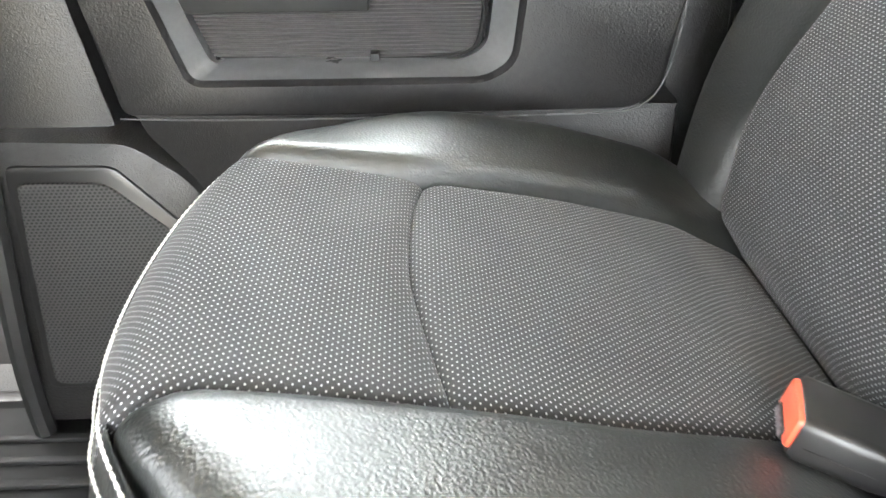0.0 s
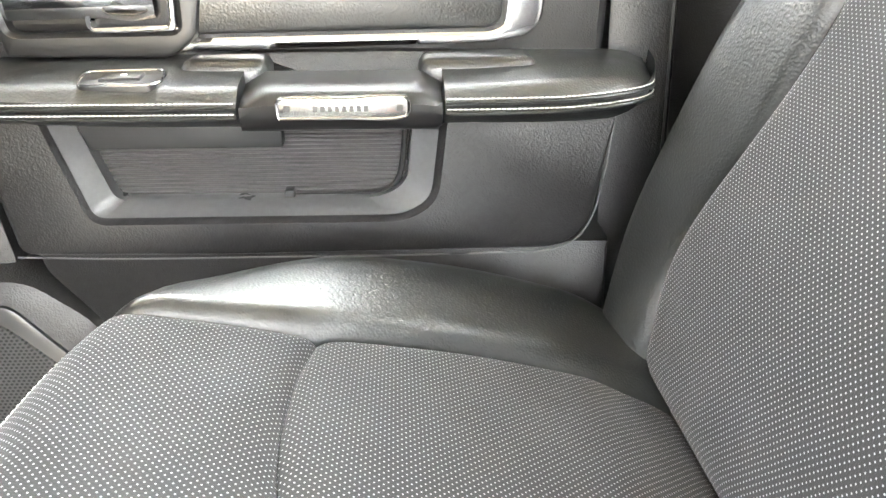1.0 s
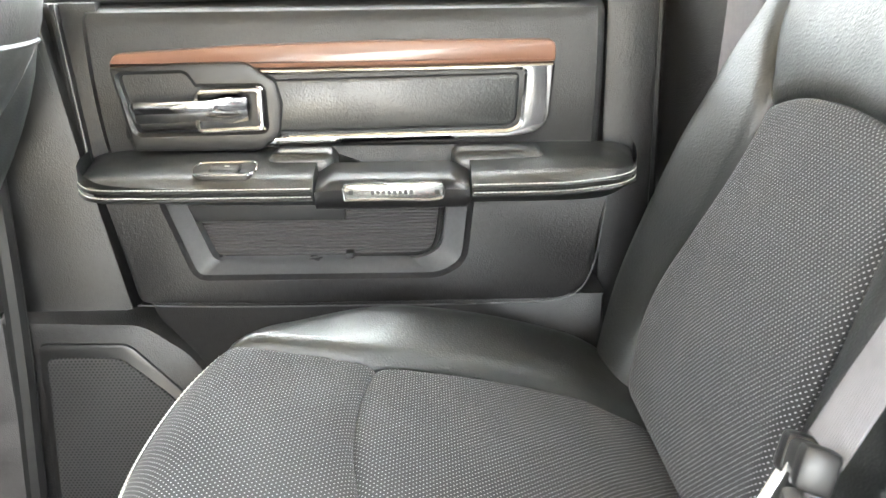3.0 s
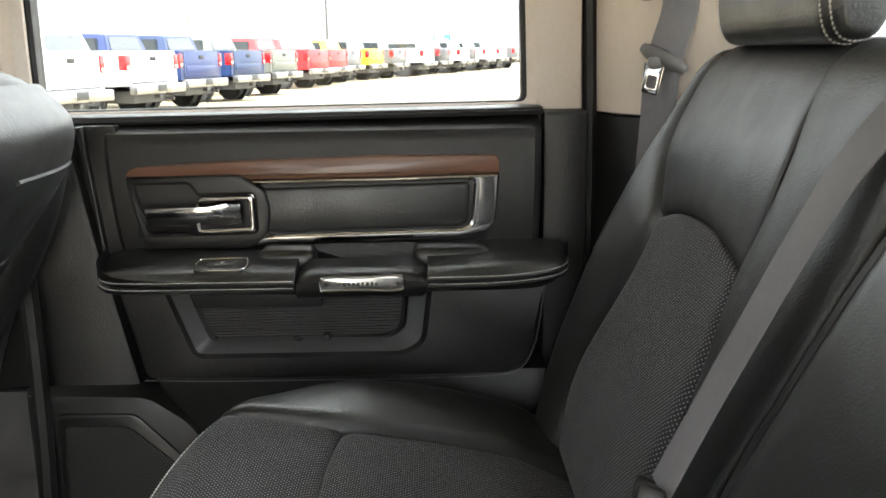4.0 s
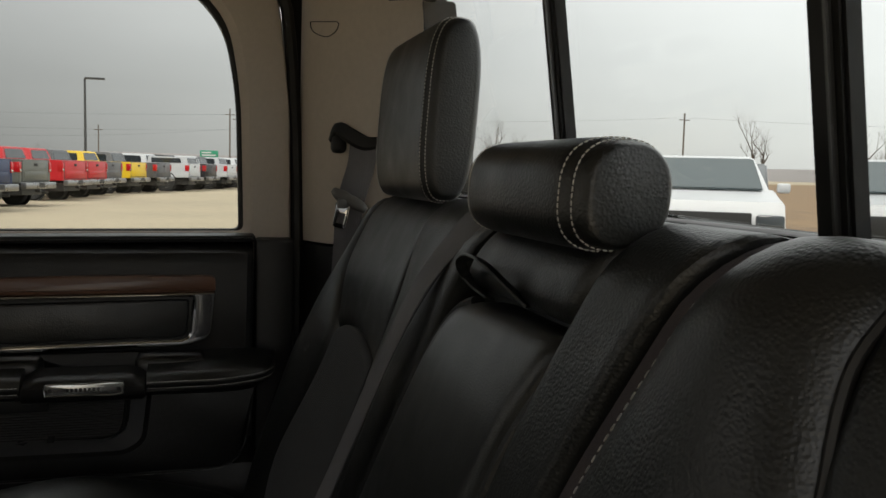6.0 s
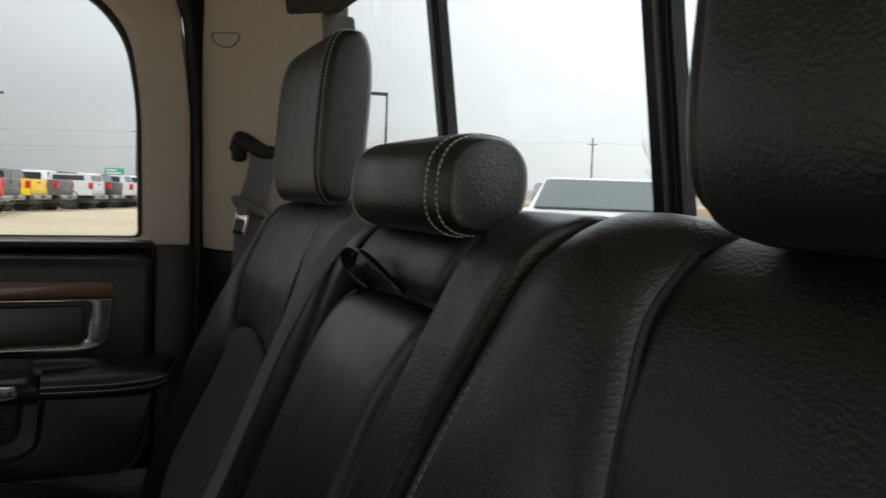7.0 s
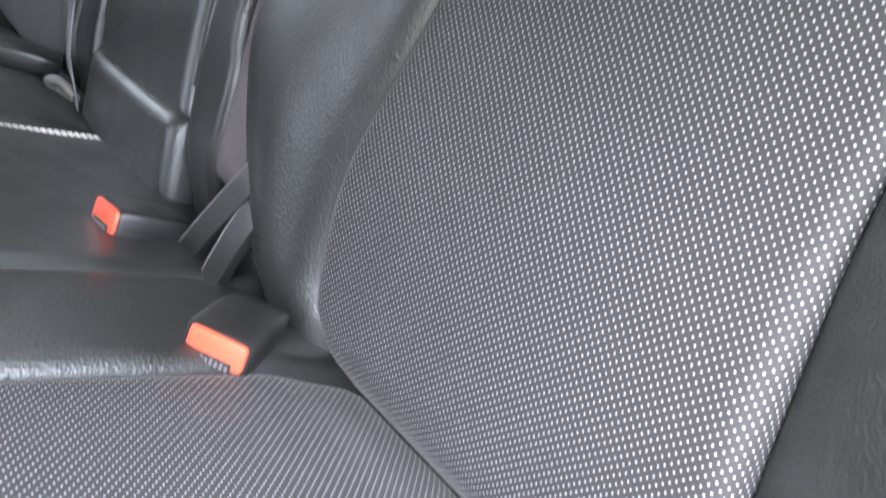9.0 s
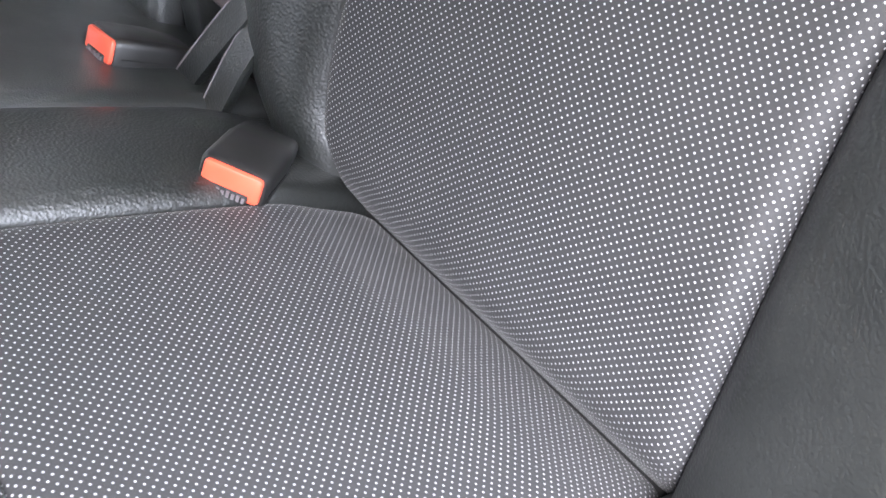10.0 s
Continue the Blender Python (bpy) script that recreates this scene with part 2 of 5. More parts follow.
def padded(frame_point, edge_a, edge_b, v0, v1, depth, roll=(0.02, 0.02, 0.02, 0.02), sink=0.015, nu=28, nv=36, uv_shift=0.0):
    """A padded panel between the curves edge_a(v) and edge_b(v), v running from v0(u) to v1(u). frame_point(a, v, d) lays it out; depth(a, v)
    is how far it stands out; its four sides roll down into the seams and go on inward as a skirt."""
    sinks = sink if isinstance(sink, tuple) else (sink,) * 4

    def place(u, w):
        cu, cw = min(max(u, 0.0), 1.0), min(max(w, 0.0), 1.0)
        v = lerp(v0(cu), v1(cu), cw)
        a = lerp(edge_a(v), edge_b(v), cu)
        wide, tall = abs(edge_b(v) - edge_a(v)), abs(v1(cu) - v0(cu))
        d = depth(a, v) - rolled(cu * wide, roll[0], sinks[0]) - rolled((1 - cu) * wide, roll[1], sinks[1])
        d -= rolled(cw * tall, roll[2], sinks[2]) + rolled((1 - cw) * tall, roll[3], sinks[3])
        out = max(-u, u - 1, -w, w - 1, 0.0)
        return a, v, d - 0.03 * (out > 0)

    us, vs = [-1.0, *spaced(nu), 2.0], [-1.0, *spaced(nv), 2.0]
    # the cloth is laid out by true lengths along the padding, from its middle outwards
    grid = [[Vector(frame_point(*place(u, w))) for u in us] for w in vs]
    mi, mj = len(us) // 2, len(vs) // 2
    flat = {}
    for j, w in enumerate(vs):
        for i, u in enumerate(us):
            a_mid, v_mid = place(us[mi], w)[0], place(u, vs[mj])[1]
            run = sum((grid[j][k + 1] - grid[j][k]).length for k in range(min(i, mi), max(i, mi))) * (1 if i > mi else -1)
            rise = sum((grid[k + 1][i] - grid[k][i]).length for k in range(min(j, mj), max(j, mj))) * (1 if j > mj else -1)
            turn = 1 if place(us[-2], w)[0] > place(us[1], w)[0] else -1
            flat[u, w] = (a_mid + uv_shift + run * turn, v_mid + rise)
    return surface(lambda u, w: frame_point(*place(u, w)), nu, nv, lambda u, w: flat[u, w], us, vs)


def box(bm, x0, x1, y0, y1, z0, z1, bevel=0.0, segments=2):
    made = bmesh.ops.create_cube(bm, size=1)["verts"]
    for v in made:
        v.co = Vector((lerp(x0, x1, v.co.x + 0.5), lerp(y0, y1, v.co.y + 0.5), lerp(z0, z1, v.co.z + 0.5)))
    if bevel:
        edges = {e for v in made for e in v.link_edges}
        bmesh.ops.bevel(bm, geom=list(edges), offset=bevel, segments=segments, affect="EDGES", profile=0.5)
    return bm


def boxed(x0, x1, y0, y1, z0, z1, bevel=0.0, segments=2):
    return box(bmesh.new(), x0, x1, y0, y1, z0, z1, bevel, segments)


def rounded(points, r, steps=4):
    """A polygon with its corners rounded; r: one radius or one each."""
    out, n = [], len(points)
    for i in range(n):
        p, a, b = Vector(points[i]), Vector(points[i - 1]), Vector(points[(i + 1) % n])
        q = r[i] if isinstance(r, (list, tuple)) else r
        if q <= 0:
            out.append(p)
            continue
        ta, tb = (a - p), (b - p)
        q = min(q, ta.length * 0.45, tb.length * 0.45)
        s, e = p + ta.normalized() * q, p + tb.normalized() * q
        for k in range(steps + 1):
            t = k / steps
            out.append(s * (1 - t) ** 2 + p * 2 * t * (1 - t) + e * t * t)
    return out


def slab(points, y_back, y_front, bevel=0.003, plane="xz", hole=None):
    """A plate: the outline (x, z) standing out from y_back to y_front, with an eased front edge; hole: an outline cut through it."""
    bm = bmesh.new()
    inward = 1 if y_back > y_front else -1

    def ring(pts, y):
        return [bm.verts.new((p[0], y, p[1])) for p in pts]

    def shrunk(pts, by):
        c = sum((Vector(p) for p in pts), Vector((0, 0))) / len(pts)
        n, res = len(pts), []
        area = sum(pts[i][0] * pts[(i + 1) % n][1] - pts[(i + 1) % n][0] * pts[i][1] for i in range(n))
        for i in range(n):
            t = (Vector(pts[(i + 1) % n]) - Vector(pts[i - 1])).normalized()
            nrm = Vector((-t.y, t.x)) * (1 if area > 0 else -1)
            res.append(Vector(pts[i]) + nrm * by)
        return res

    def wall(a, b):
        for i in range(len(a)):
            j = (i + 1) % len(a)
            bm.faces.new((a[i], a[j], b[j], b[i]))

    outer = [ring(points, y_back), ring(points, y_front + inward * bevel), ring(shrunk(points, bevel * 0.3), y_front + inward * bevel * 0.3), ring(shrunk(points, bevel), y_front)]
    for a, b in zip(outer, outer[1:]):
        wall(a, b)
    if hole:
        inner = [ring(hole, y_back), ring(hole, y_front + inward * bevel), ring(shrunk(hole, -bevel), y_front)]
        for a, b in zip(inner, inner[1:]):
            wall(b, a)
        n, m = len(outer[3]), len(inner[2])
        edges = []
        for loop in (outer[3], inner[2]):
            for i in range(len(loop)):
                edges.append(bm.edges.get((loop[i], loop[(i + 1) % len(loop)])))
        bmesh.ops.triangle_fill(bm, edges=edges, use_beauty=True)
    else:
        bm.faces.new(outer[3])
        bm.faces.new(outer[0][::-1])
    bmesh.ops.recalc_face_normals(bm, faces=bm.faces)
    return bm


def tube(points, radius, sides=8, bm=None, flat=1.0, closed=False):
    """A round (or flattened) bar along the points; radius: one value or one each."""
    bm = bm or bmesh.new()
    pts = [Vector(p) for p in points]
    rings, up = [], Vector((0.13, 0.21, 0.97))
    for i, p in enumerate(pts):
        a, b = pts[max(i - 1, 0)], pts[min(i + 1, len(pts) - 1)]
        t = (b - a).normalized()
        side = t.cross(up)
        side = side.normalized() if side.length > 1e-4 else Vector((1, 0, 0))
        top = side.cross(t).normalized()
        up = top
        r = radius[i] if isinstance(radius, (list, tuple)) else radius
        rings.append([bm.verts.new(p + side * r * math.cos(2 * math.pi * k / sides) + top * r * flat * math.sin(2 * math.pi * k / sides)) for k in range(sides)])
    for a, b in zip(rings, rings[1:]):
        for k in range(sides):
            bm.faces.new((a[k], a[(k + 1) % sides], b[(k + 1) % sides], b[k]))
    bm.faces.new(rings[0][::-1])
    bm.faces.new(rings[-1])
    return bm


def strap(points, width_dirs, width, thick):
    """A flat band along the points; width_dirs: the direction across it at each point."""
    bm = bmesh.new()
    pts = [Vector(p) for p in points]
    rows = []
    for i, p in enumerate(pts):
        t = (pts[min(i + 1, len(pts) - 1)] - pts[max(i - 1, 0)]).normalized()
        w = Vector(width_dirs[i] if isinstance(width_dirs, list) else width_dirs)
        w = (w - t * w.dot(t)).normalized()
        n = t.cross(w).normalized()
        rows.append([bm.verts.new(p + w * width / 2 * a + n * thick / 2 * b) for a, b in ((-1, -0.3), (-0.94, -1), (0.94, -1), (1, -0.3), (1, 0.3), (0.94, 1), (-0.94, 1), (-1, 0.3))])
    for a, b in zip(rows, rows[1:]):
        for k in range(8):
            bm.faces.new((a[k], a[(k + 1) % 8], b[(k + 1) % 8], b[k]))
    bm.faces.new(rows[0][::-1])
    bm.faces.new(rows[-1])
    bmesh.ops.recalc_face_normals(bm, faces=bm.faces)
    return bm


def along(points, n):
    """n + 1 points spread evenly along a smooth line through the points."""
    pts = [Vector(p) for p in points]
    far = [0.0]
    for a, b in zip(pts, pts[1:]):
        far.append(far[-1] + (b - a).length)
    fs = [table([(d, p[k]) for d, p in zip(far, pts)]) for k in range(3)]
    return [Vector((fs[0](far[-1] * i / n), fs[1](far[-1] * i / n), fs[2](far[-1] * i / n))) for i in range(n + 1)]


def stitching(name, points, parent, step=0.006, stitch=0.0042, r=0.0006, mat=None, label=""):
    """A seam of single stitches along a line, joined into one mesh."""
    pts = along(points, 80)
    length = sum((b - a).length for a, b in zip(pts, pts[1:]))
    count = max(int(length / step), 2)
    pts = along(points, count)
    bm = bmesh.new()
    for a, b in zip(pts, pts[1:]):
        d = (b - a).normalized()
        tube([a, a + d * stitch * 0.5, a + d * stitch], [r * 0.6, r, r * 0.6], 5, bm)
    return part(name, bm, mat or THREAD, parent, label)


def lathe(profile, origin, axis="x", sides=20):
    """A turned body: profile of (along, radius)."""
    bm = bmesh.new()
    rings = []
    for a, r in profile:
        ring = []
        for k in range(sides):
            c, s = r * math.cos(2 * math.pi * k / sides), r * math.sin(2 * math.pi * k / sides)
            p = {"x": (a, c, s), "y": (c, a, s), "z": (c, s, a)}[axis]
            ring.append(bm.verts.new(Vector(origin) + Vector(p)))
        rings.append(ring)
    for a, b in zip(rings, rings[1:]):
        for k in range(sides):
            bm.faces.new((a[k], a[(k + 1) % sides], b[(k + 1) % sides], b[k]))
    bm.faces.new(rings[0][::-1])
    bm.faces.new(rings[-1])
    bmesh.ops.recalc_face_normals(bm, faces=bm.faces)
    return bm


# ---- cabin shell ----
MID = 0.1755                      # the bench's centre line in y


def mirrored(y):
    return 2 * MID - y


def back(y, z, d):
    """A place on the seat backs: y across, z up, d out of the back's plane towards the knees."""
    return (0.349 + 0.307 * (z - 0.911) - d * 0.956, y, z + d * 0.293)


def seat(y, x, h):
    """A place on the cushions: x along, y across, h out of the cushion's plane."""
    return (x + h * 0.276, y, 0.97 - 0.287 * (x - 0.108) + h * 0.961)


floor = tagged(part("floor", boxed(-1.5, 0.66, -0.74, 1.12, 0.30, 0.585, 0.004), CARPET), "black carpeted cab floor", "floor", kind="structure")
ceiling = tagged(part("ceiling", boxed(-1.0, 0.56, -0.74, 1.12, 1.70, 1.76, 0.004), HEADLINER), "grey beige cloth headliner", "ceiling", kind="structure")

# rear wall under, beside and over the rear window; the glass leans forward at its top
wall_rear = thing("wall_rear", "cab rear wall with a sliding window", "wall", kind="structure", at=(0.62, MID, 0.3))


def rear_x(z):
    return 0.578 - 0.13 * (z - 1.47)


def rear_slab(y0, y1, z0, z1, thick, forward=0.0):
    bm = bmesh.new()
    ring = [[bm.verts.new((rear_x(z) - forward + t, y, z)) for y, z in ((y0, z0), (y1, z0), (y1, z1), (y0, z1))] for t in (0, thick)]
    bm.faces.new(ring[0])
    bm.faces.new(ring[1][::-1])
    for i in range(4):
        bm.faces.new((ring[0][i], ring[0][(i + 1) % 4], ring[1][(i + 1) % 4], ring[1][i]))
    bmesh.ops.recalc_face_normals(bm, faces=bm.faces)
    bmesh.ops.bevel(bm, geom=bm.edges[:], offset=0.0025, segments=2, affect="EDGES")
    return bm


part("lower_panel", boxed(0.615, 0.68, -0.74, 1.12, 0.0, 1.36, 0.004), CARPET, wall_rear)
part("window_header", rear_slab(-0.70, 1.08, 1.645, 1.77, 0.07, 0.03), RUBBER, wall_rear, "black rubber window header")
part("side_post", rear_slab(0.855, 1.10, 1.352, 1.648, 0.07), RUBBER, wall_rear)
part("side_post", rear_slab(-0.74, -0.505, 1.352, 1.648, 0.07), RUBBER, wall_rear)
part("window_seal", rear_slab(-0.505, 0.855, 1.352, 1.372, 0.05), RUBBER, wall_rear)
for y, half in ((0.355, 0.0125), (-0.006, 0.0145)):
    part("slider_bar", rear_slab(y - half, y + half, 1.37, 1.648, 0.014, 0.004), RUBBER, wall_rear, "black slider window bar")
    part("slider_edge", rear_slab(y - half * 0.5, y - half * 0.5 + 0.003, 1.372, 1.646, 0.006, 0.008), SATIN_RIM, wall_rear, "pale slider pane edge")
rear_glass = part("window_pane", rear_slab(-0.503, 0.853, 1.374, 1.642, 0.004, -0.012), GLASS, wall_rear, "clear rear window pane", smooth=False)
rear_glass.visible_shadow = False

# the side walls; the near door stands open, so its opening is free but for an added light blocker
wall_left = thing("wall_left", "near side of the cab with its door opening", "wall", kind="structure", at=(0, -0.72, 0))
part("body_side", boxed(-1.5, -0.42, -0.76, -0.70, 0.0, 1.28, 0.01), PLASTIC, wall_left)
part("body_side", boxed(0.46, 0.68, -0.76, -0.70, 0.0, 1.76, 0.01), PLASTIC, wall_left)
# unseen box added low in the opening to keep light off the near bolster
part("arch_or_blocker", boxed(0.16, 0.46, -0.76, -0.70, 0.585, 1.02, 0.03, 3), PLASTIC, wall_left)
part("door_pillar", boxed(-0.42, -0.32, -0.76, -0.70, 0.585, 1.70, 0.01), PLASTIC, wall_left)
part("rocker", boxed(-0.42, 0.46, -0.76, -0.70, 0.0, 0.585, 0.01), PLASTIC, wall_left)
part("roof_rail", boxed(-1.0, 0.56, -0.76, -0.70, 1.66, 1.76, 0.01), HEADLINER, wall_left)
wall_right = thing("wall_right", "far side of the cab", "wall", kind="structure", at=(0, 1.1, 0))
part("body_side", boxed(-1.5, 0.68, 1.09, 1.14, 0.0, 1.27, 0.01), PLASTIC, wall_right)
part("roof_rail", boxed(-1.0, 0.56, 1.06, 1.14, 1.70, 1.775, 0.01), HEADLINER, wall_right)
part("rear_corner", boxed(0.40, 0.68, 1.092, 1.14, 1.27, 1.76, 0.01), RUBBER, wall_right)
part("door_post", boxed(-0.45, -0.37, 1.06, 1.14, 1.27, 1.70, 0.01), BEIGE, wall_right)
wall_front = thing("wall_front", "dark dashboard end of the cab", "wall", kind="structure", at=(-1.5, MID, 0))
part("dashboard", boxed(-1.56, -1.20, -0.74, 1.12, 0.0, 1.16, 0.05, 4), PLASTIC, wall_front)

# pillar trim behind the far door: beige above, black below
PILLAR_Y = table([(0.0, 1.075), (0.12, 1.045), (0.3, 0.99), (0.55, 0.935), (0.8, 0.885), (1.0, 0.84)])
PILLAR_X = table([(0.0, 0.428), (0.12, 0.430), (0.3, 0.447), (0.55, 0.483), (0.8, 0.53), (1.0, 0.585)])


def pillar_skin(z0, z1, out=0.0, lean=0.06):
    def place(u, v):
        side = max(-v, v - 1, 0)
        v = min(max(v, 0), 1)
        z = lerp(z0, z1, v)
        deep = 0.03 if side > 0 else -0.004 * math.sin(math.pi * min(max(v, 0), 1)) - out
        return (PILLAR_X(u) - lean * (z - 1.4) * u + deep * 0.5, PILLAR_Y(u) + deep, z)
    return surface(place, 20, 12, vs=[-1.0, *spaced(12), 2.0])


pillar = thing("pillar_trim", "beige moulded rear pillar trim over a black base", "pillar trim", kind="structure", at=(0.5, 0.95, 0.7))
part("upper_trim", pillar_skin(1.288, 1.705), BEIGE, pillar, "beige grained upper pillar trim")
part("lower_trim", pillar_skin(0.7, 1.284, 0.002, 0.0), PLASTIC, pillar, "black plastic lower pillar trim")
cap_line = [(PILLAR_X(u) - 0.06 * (z - 1.4) * u - 0.002, PILLAR_Y(u) - 0.005, z) for u, z in ((0.22, 1.6295), (0.29, 1.627), (0.36, 1.625), (0.43, 1.623), (0.50, 1.621), (0.495, 1.613), (0.46, 1.606), (0.40, 1.602), (0.32, 1.606), (0.25, 1.614), (0.225, 1.622), (0.22, 1.6295))]
part("airbag_mark", tube(along(cap_line, 24), 0.0008, 5), PIPING, pillar, "embossed half-round mark")
part("door_seal", tube(along([(0.420, 1.05, 0.72), (0.421, 1.052, 1.0), (0.421, 1.055, 1.3), (0.415, 1.055, 1.5), (0.40, 1.05, 1.66), (0.385, 1.045, 1.70)], 20), 0.0105, 8), RUBBER, pillar, "black rubber door seal")

# ---- the far rear door ----
door = thing("door_1", "black rear door panel with walnut strip, chrome trim and armrest", "door", kind="structure", at=(0.05, 1.05, 0.9))


def upper_panel(u, v):
    z = lerp(1.10, 1.288, v)
    x = lerp(-0.222 - 0.012 * (z - 1.119) / 0.16, 0.345 + 0.004 * v, u)
    t = (z - 1.10) / 0.19
    y = 0.986 - 0.012 * math.sin(math.pi * min(t, 1.0)) + 0.05 * ease((t - 0.86) / 0.14) ** 2
    y += 0.03 * (1 - ease(u / 0.03)) + 0.02 * (1 - ease((1 - u) / 0.02))
    return (x, y, z)


part("upper_panel", surface(upper_panel, 40, 24, us=spaced(40)), PLASTIC, door, "black grained upper door panel")
part("sill_cap", slab(rounded([(-0.36, 1.280), (0.352, 1.287), (0.352, 1.2985), (-0.36, 1.2935)], 0.005, 3), 1.075, 1.004, 0.005), SMOOTH_PLASTIC, door, "window sill strip")
part("rear_edge", slab(rounded([(0.352, 0.75), (0.412, 0.75), (0.412, 1.292), (0.352, 1.292)], 0.006, 2), 1.085, 1.008, 0.006), PLASTIC, door, "black door edge trim")
frame_outline = rounded([(-0.37, 1.255), (0.411, 1.255), (0.408, 1.50), (0.39, 1.66), (0.37, 1.745), (-0.37, 1.745)], 0.016, 3)
frame_hole = rounded([(-0.335, 1.296), (0.336, 1.301), (0.331, 1.52), (0.312, 1.63), (0.25, 1.695), (-0.335, 1.695)], [0.004, 0.012, 0.1, 0.09, 0.09, 0.03], 6)
part("window_frame", slab(frame_outline, 1.085, 1.042, 0.012, hole=frame_hole), BEIGE, door, "beige window frame trim")
seal_hole = rounded([(-0.328, 1.298), (0.329, 1.303), (0.324, 1.52), (0.305, 1.622), (0.245, 1.687), (-0.328, 1.687)], [0.004, 0.01, 0.1, 0.09, 0.09, 0.03], 6)
part("window_seal", slab(frame_outline, 1.09, 1.062, 0.004, hole=seal_hole), RUBBER, door, "black window seal")
pane = part("window_pane", slab(frame_outline, 1.080, 1.076, 0.001), GLASS, door, "clear side window pane", smooth=False)
pane.visible_shadow = False

part("panel_lip", slab(rounded([(-0.2525, 1.283), (-0.2305, 1.10), (-0.2255, 1.10), (-0.2445, 1.283)], 0.001, 2), 0.995, 0.978, 0.002), SMOOTH_PLASTIC, door, "grey edge of the door panel")
part("panel_groove", boxed(-0.275, -0.205, 0.989, 1.02, 1.09, 1.283, 0.001), PLASTIC, door)
wood_line = rounded([(-0.191, 1.2165), (-0.045, 1.213), (-0.012, 1.2132), (0.12, 1.214), (0.291, 1.2165), (0.291, 1.240), (0.12, 1.241), (-0.05, 1.2375), (-0.184, 1.2305)], [0.004, 0.004, 0.004, 0, 0.004, 0.012, 0, 0, 0.01], 4)
part("wood_strip", slab(wood_line, 0.985, 0.964, 0.0035), WOOD, door, "glossy walnut trim strip")
chrome_out = rounded([(-0.034, 1.1290), (0.243, 1.1345), (0.273, 1.1405), (0.2845, 1.1535), (0.2905, 1.2155), (-0.034, 1.2120)], [0, 0.01, 0.012, 0.012, 0.003, 0], 5)
chrome_in = rounded([(-0.026, 1.1395), (0.2415, 1.1437), (0.2530, 1.1495), (0.2580, 1.2085), (-0.026, 1.2065)], [0, 0.008, 0.008, 0.005, 0], 5)
part("chrome_bezel", slab(chrome_out, 0.985, 0.9635, 0.003, hole=chrome_in), CHROME, door, "bright chrome bezel")
pad_line = rounded([(-0.02, 1.1425), (0.2385, 1.1465), (0.2495, 1.153), (0.2530, 1.2045), (-0.02, 1.2005)], [0, 0.010, 0.008, 0.008, 0], 5)
part("inset_pad", slab(pad_line, 0.985, 0.9672, 0.005), LEATHER, door, "padded black inset")

bez = rounded([(-0.1895, 1.2165), (-0.107, 1.2205), (-0.043, 1.2212), (-0.0115, 1.1995), (-0.0060, 1.175), (-0.0105, 1.1405), (-0.034, 1.124), (-0.1705, 1.1255)], [0.004, 0, 0.008, 0.006, 0, 0.008, 0.008, 0.004], 4)
cup = rounded([(-0.181, 1.2085), (-0.108, 1.2095), (-0.099, 1.1945), (-0.026, 1.1945), (-0.025, 1.147), (-0.166, 1.1450)], [0.008, 0.006, 0.003, 0.006, 0.006, 0.008], 4)
part("handle_bezel", slab(bez, 0.985, 0.959, 0.004, hole=cup), SMOOTH_PLASTIC, door, "dark grey handle surround")
part("handle_cup", slab(rounded([(-0.184, 1.135), (-0.02, 1.135), (-0.02, 1.212), (-0.184, 1.212)], 0.004, 2), 0.99, 0.977, 0.003), SMOOTH_PLASTIC, door, "recessed handle cup")
ring_out = rounded([(-0.098, 1.1445), (-0.026, 1.1465), (-0.0265, 1.1935), (-0.098, 1.1925)], 0.006, 4)
ring_in = rounded([(-0.098, 1.1495), (-0.031, 1.1515), (-0.0315, 1.1885), (-0.098, 1.1875)], 0.005, 4)
part("handle_ring", slab(ring_out, 0.976, 0.957, 0.002, hole=ring_in), CHROME, door, "chrome ring of the handle")
lever = bmesh.new()
LEVER_X = [-0.170, -0.164, -0.13, -0.085, -0.062, -0.045, -0.042]
LEVER_H = [0.010, 0.0135, 0.0130, 0.0125, 0.016, 0.014, 0.010]
LEVER_Y = [0.957, 0.951, 0.949, 0.951, 0.955, 0.961, 0.966]
sections = []
for x, h, y in zip(LEVER_X, LEVER_H, LEVER_Y):
    zc = 1.1695 + 0.012 * (x + 0.17)
    sections.append([lever.verts.new(p) for p in ((x, y + 0.012, zc - h), (x, y + 0.0075, zc - h), (x, y + 0.0045, zc - h * 0.5), (x, y, zc + h * 0.45), (x, y + 0.0012, zc + h * 0.8), (x, y + 0.012, zc + h))])
for a, b in zip(sections, sections[1:]):
    for k in range(6):
        lever.faces.new((a[k], a[(k + 1) % 6], b[(k + 1) % 6], b[k]))
lever.faces.new(sections[0][::-1])
lever.faces.new(sections[-1])
bmesh.ops.recalc_face_normals(lever, faces=lever.faces)
part("door_handle", lever, CHROME, door, "polished chrome door handle")


def arm_section(x, front, top, low, rear=0.985, r=0.016):
    """The outline of the armrest at x, in (y, z)."""
    deep = min(1.0, max((rear - front) / 0.11, 0.12))
    pts = rounded([(rear, low + 0.006), (front + 0.022 * deep, low), (front + 0.003 * deep, low + 0.014), (front, low + 0.024), (front + 0.002 * deep, top - 0.016), (front + 0.013 * deep, top - 0.006), (front + 0.045 * deep, top), (rear, top + 0.006)],
                  [0, r, 0.006, 0.004, 0.006, 0.008, 0.012, 0], 3)
    return [(x, p[0], p[1]) for p in pts]


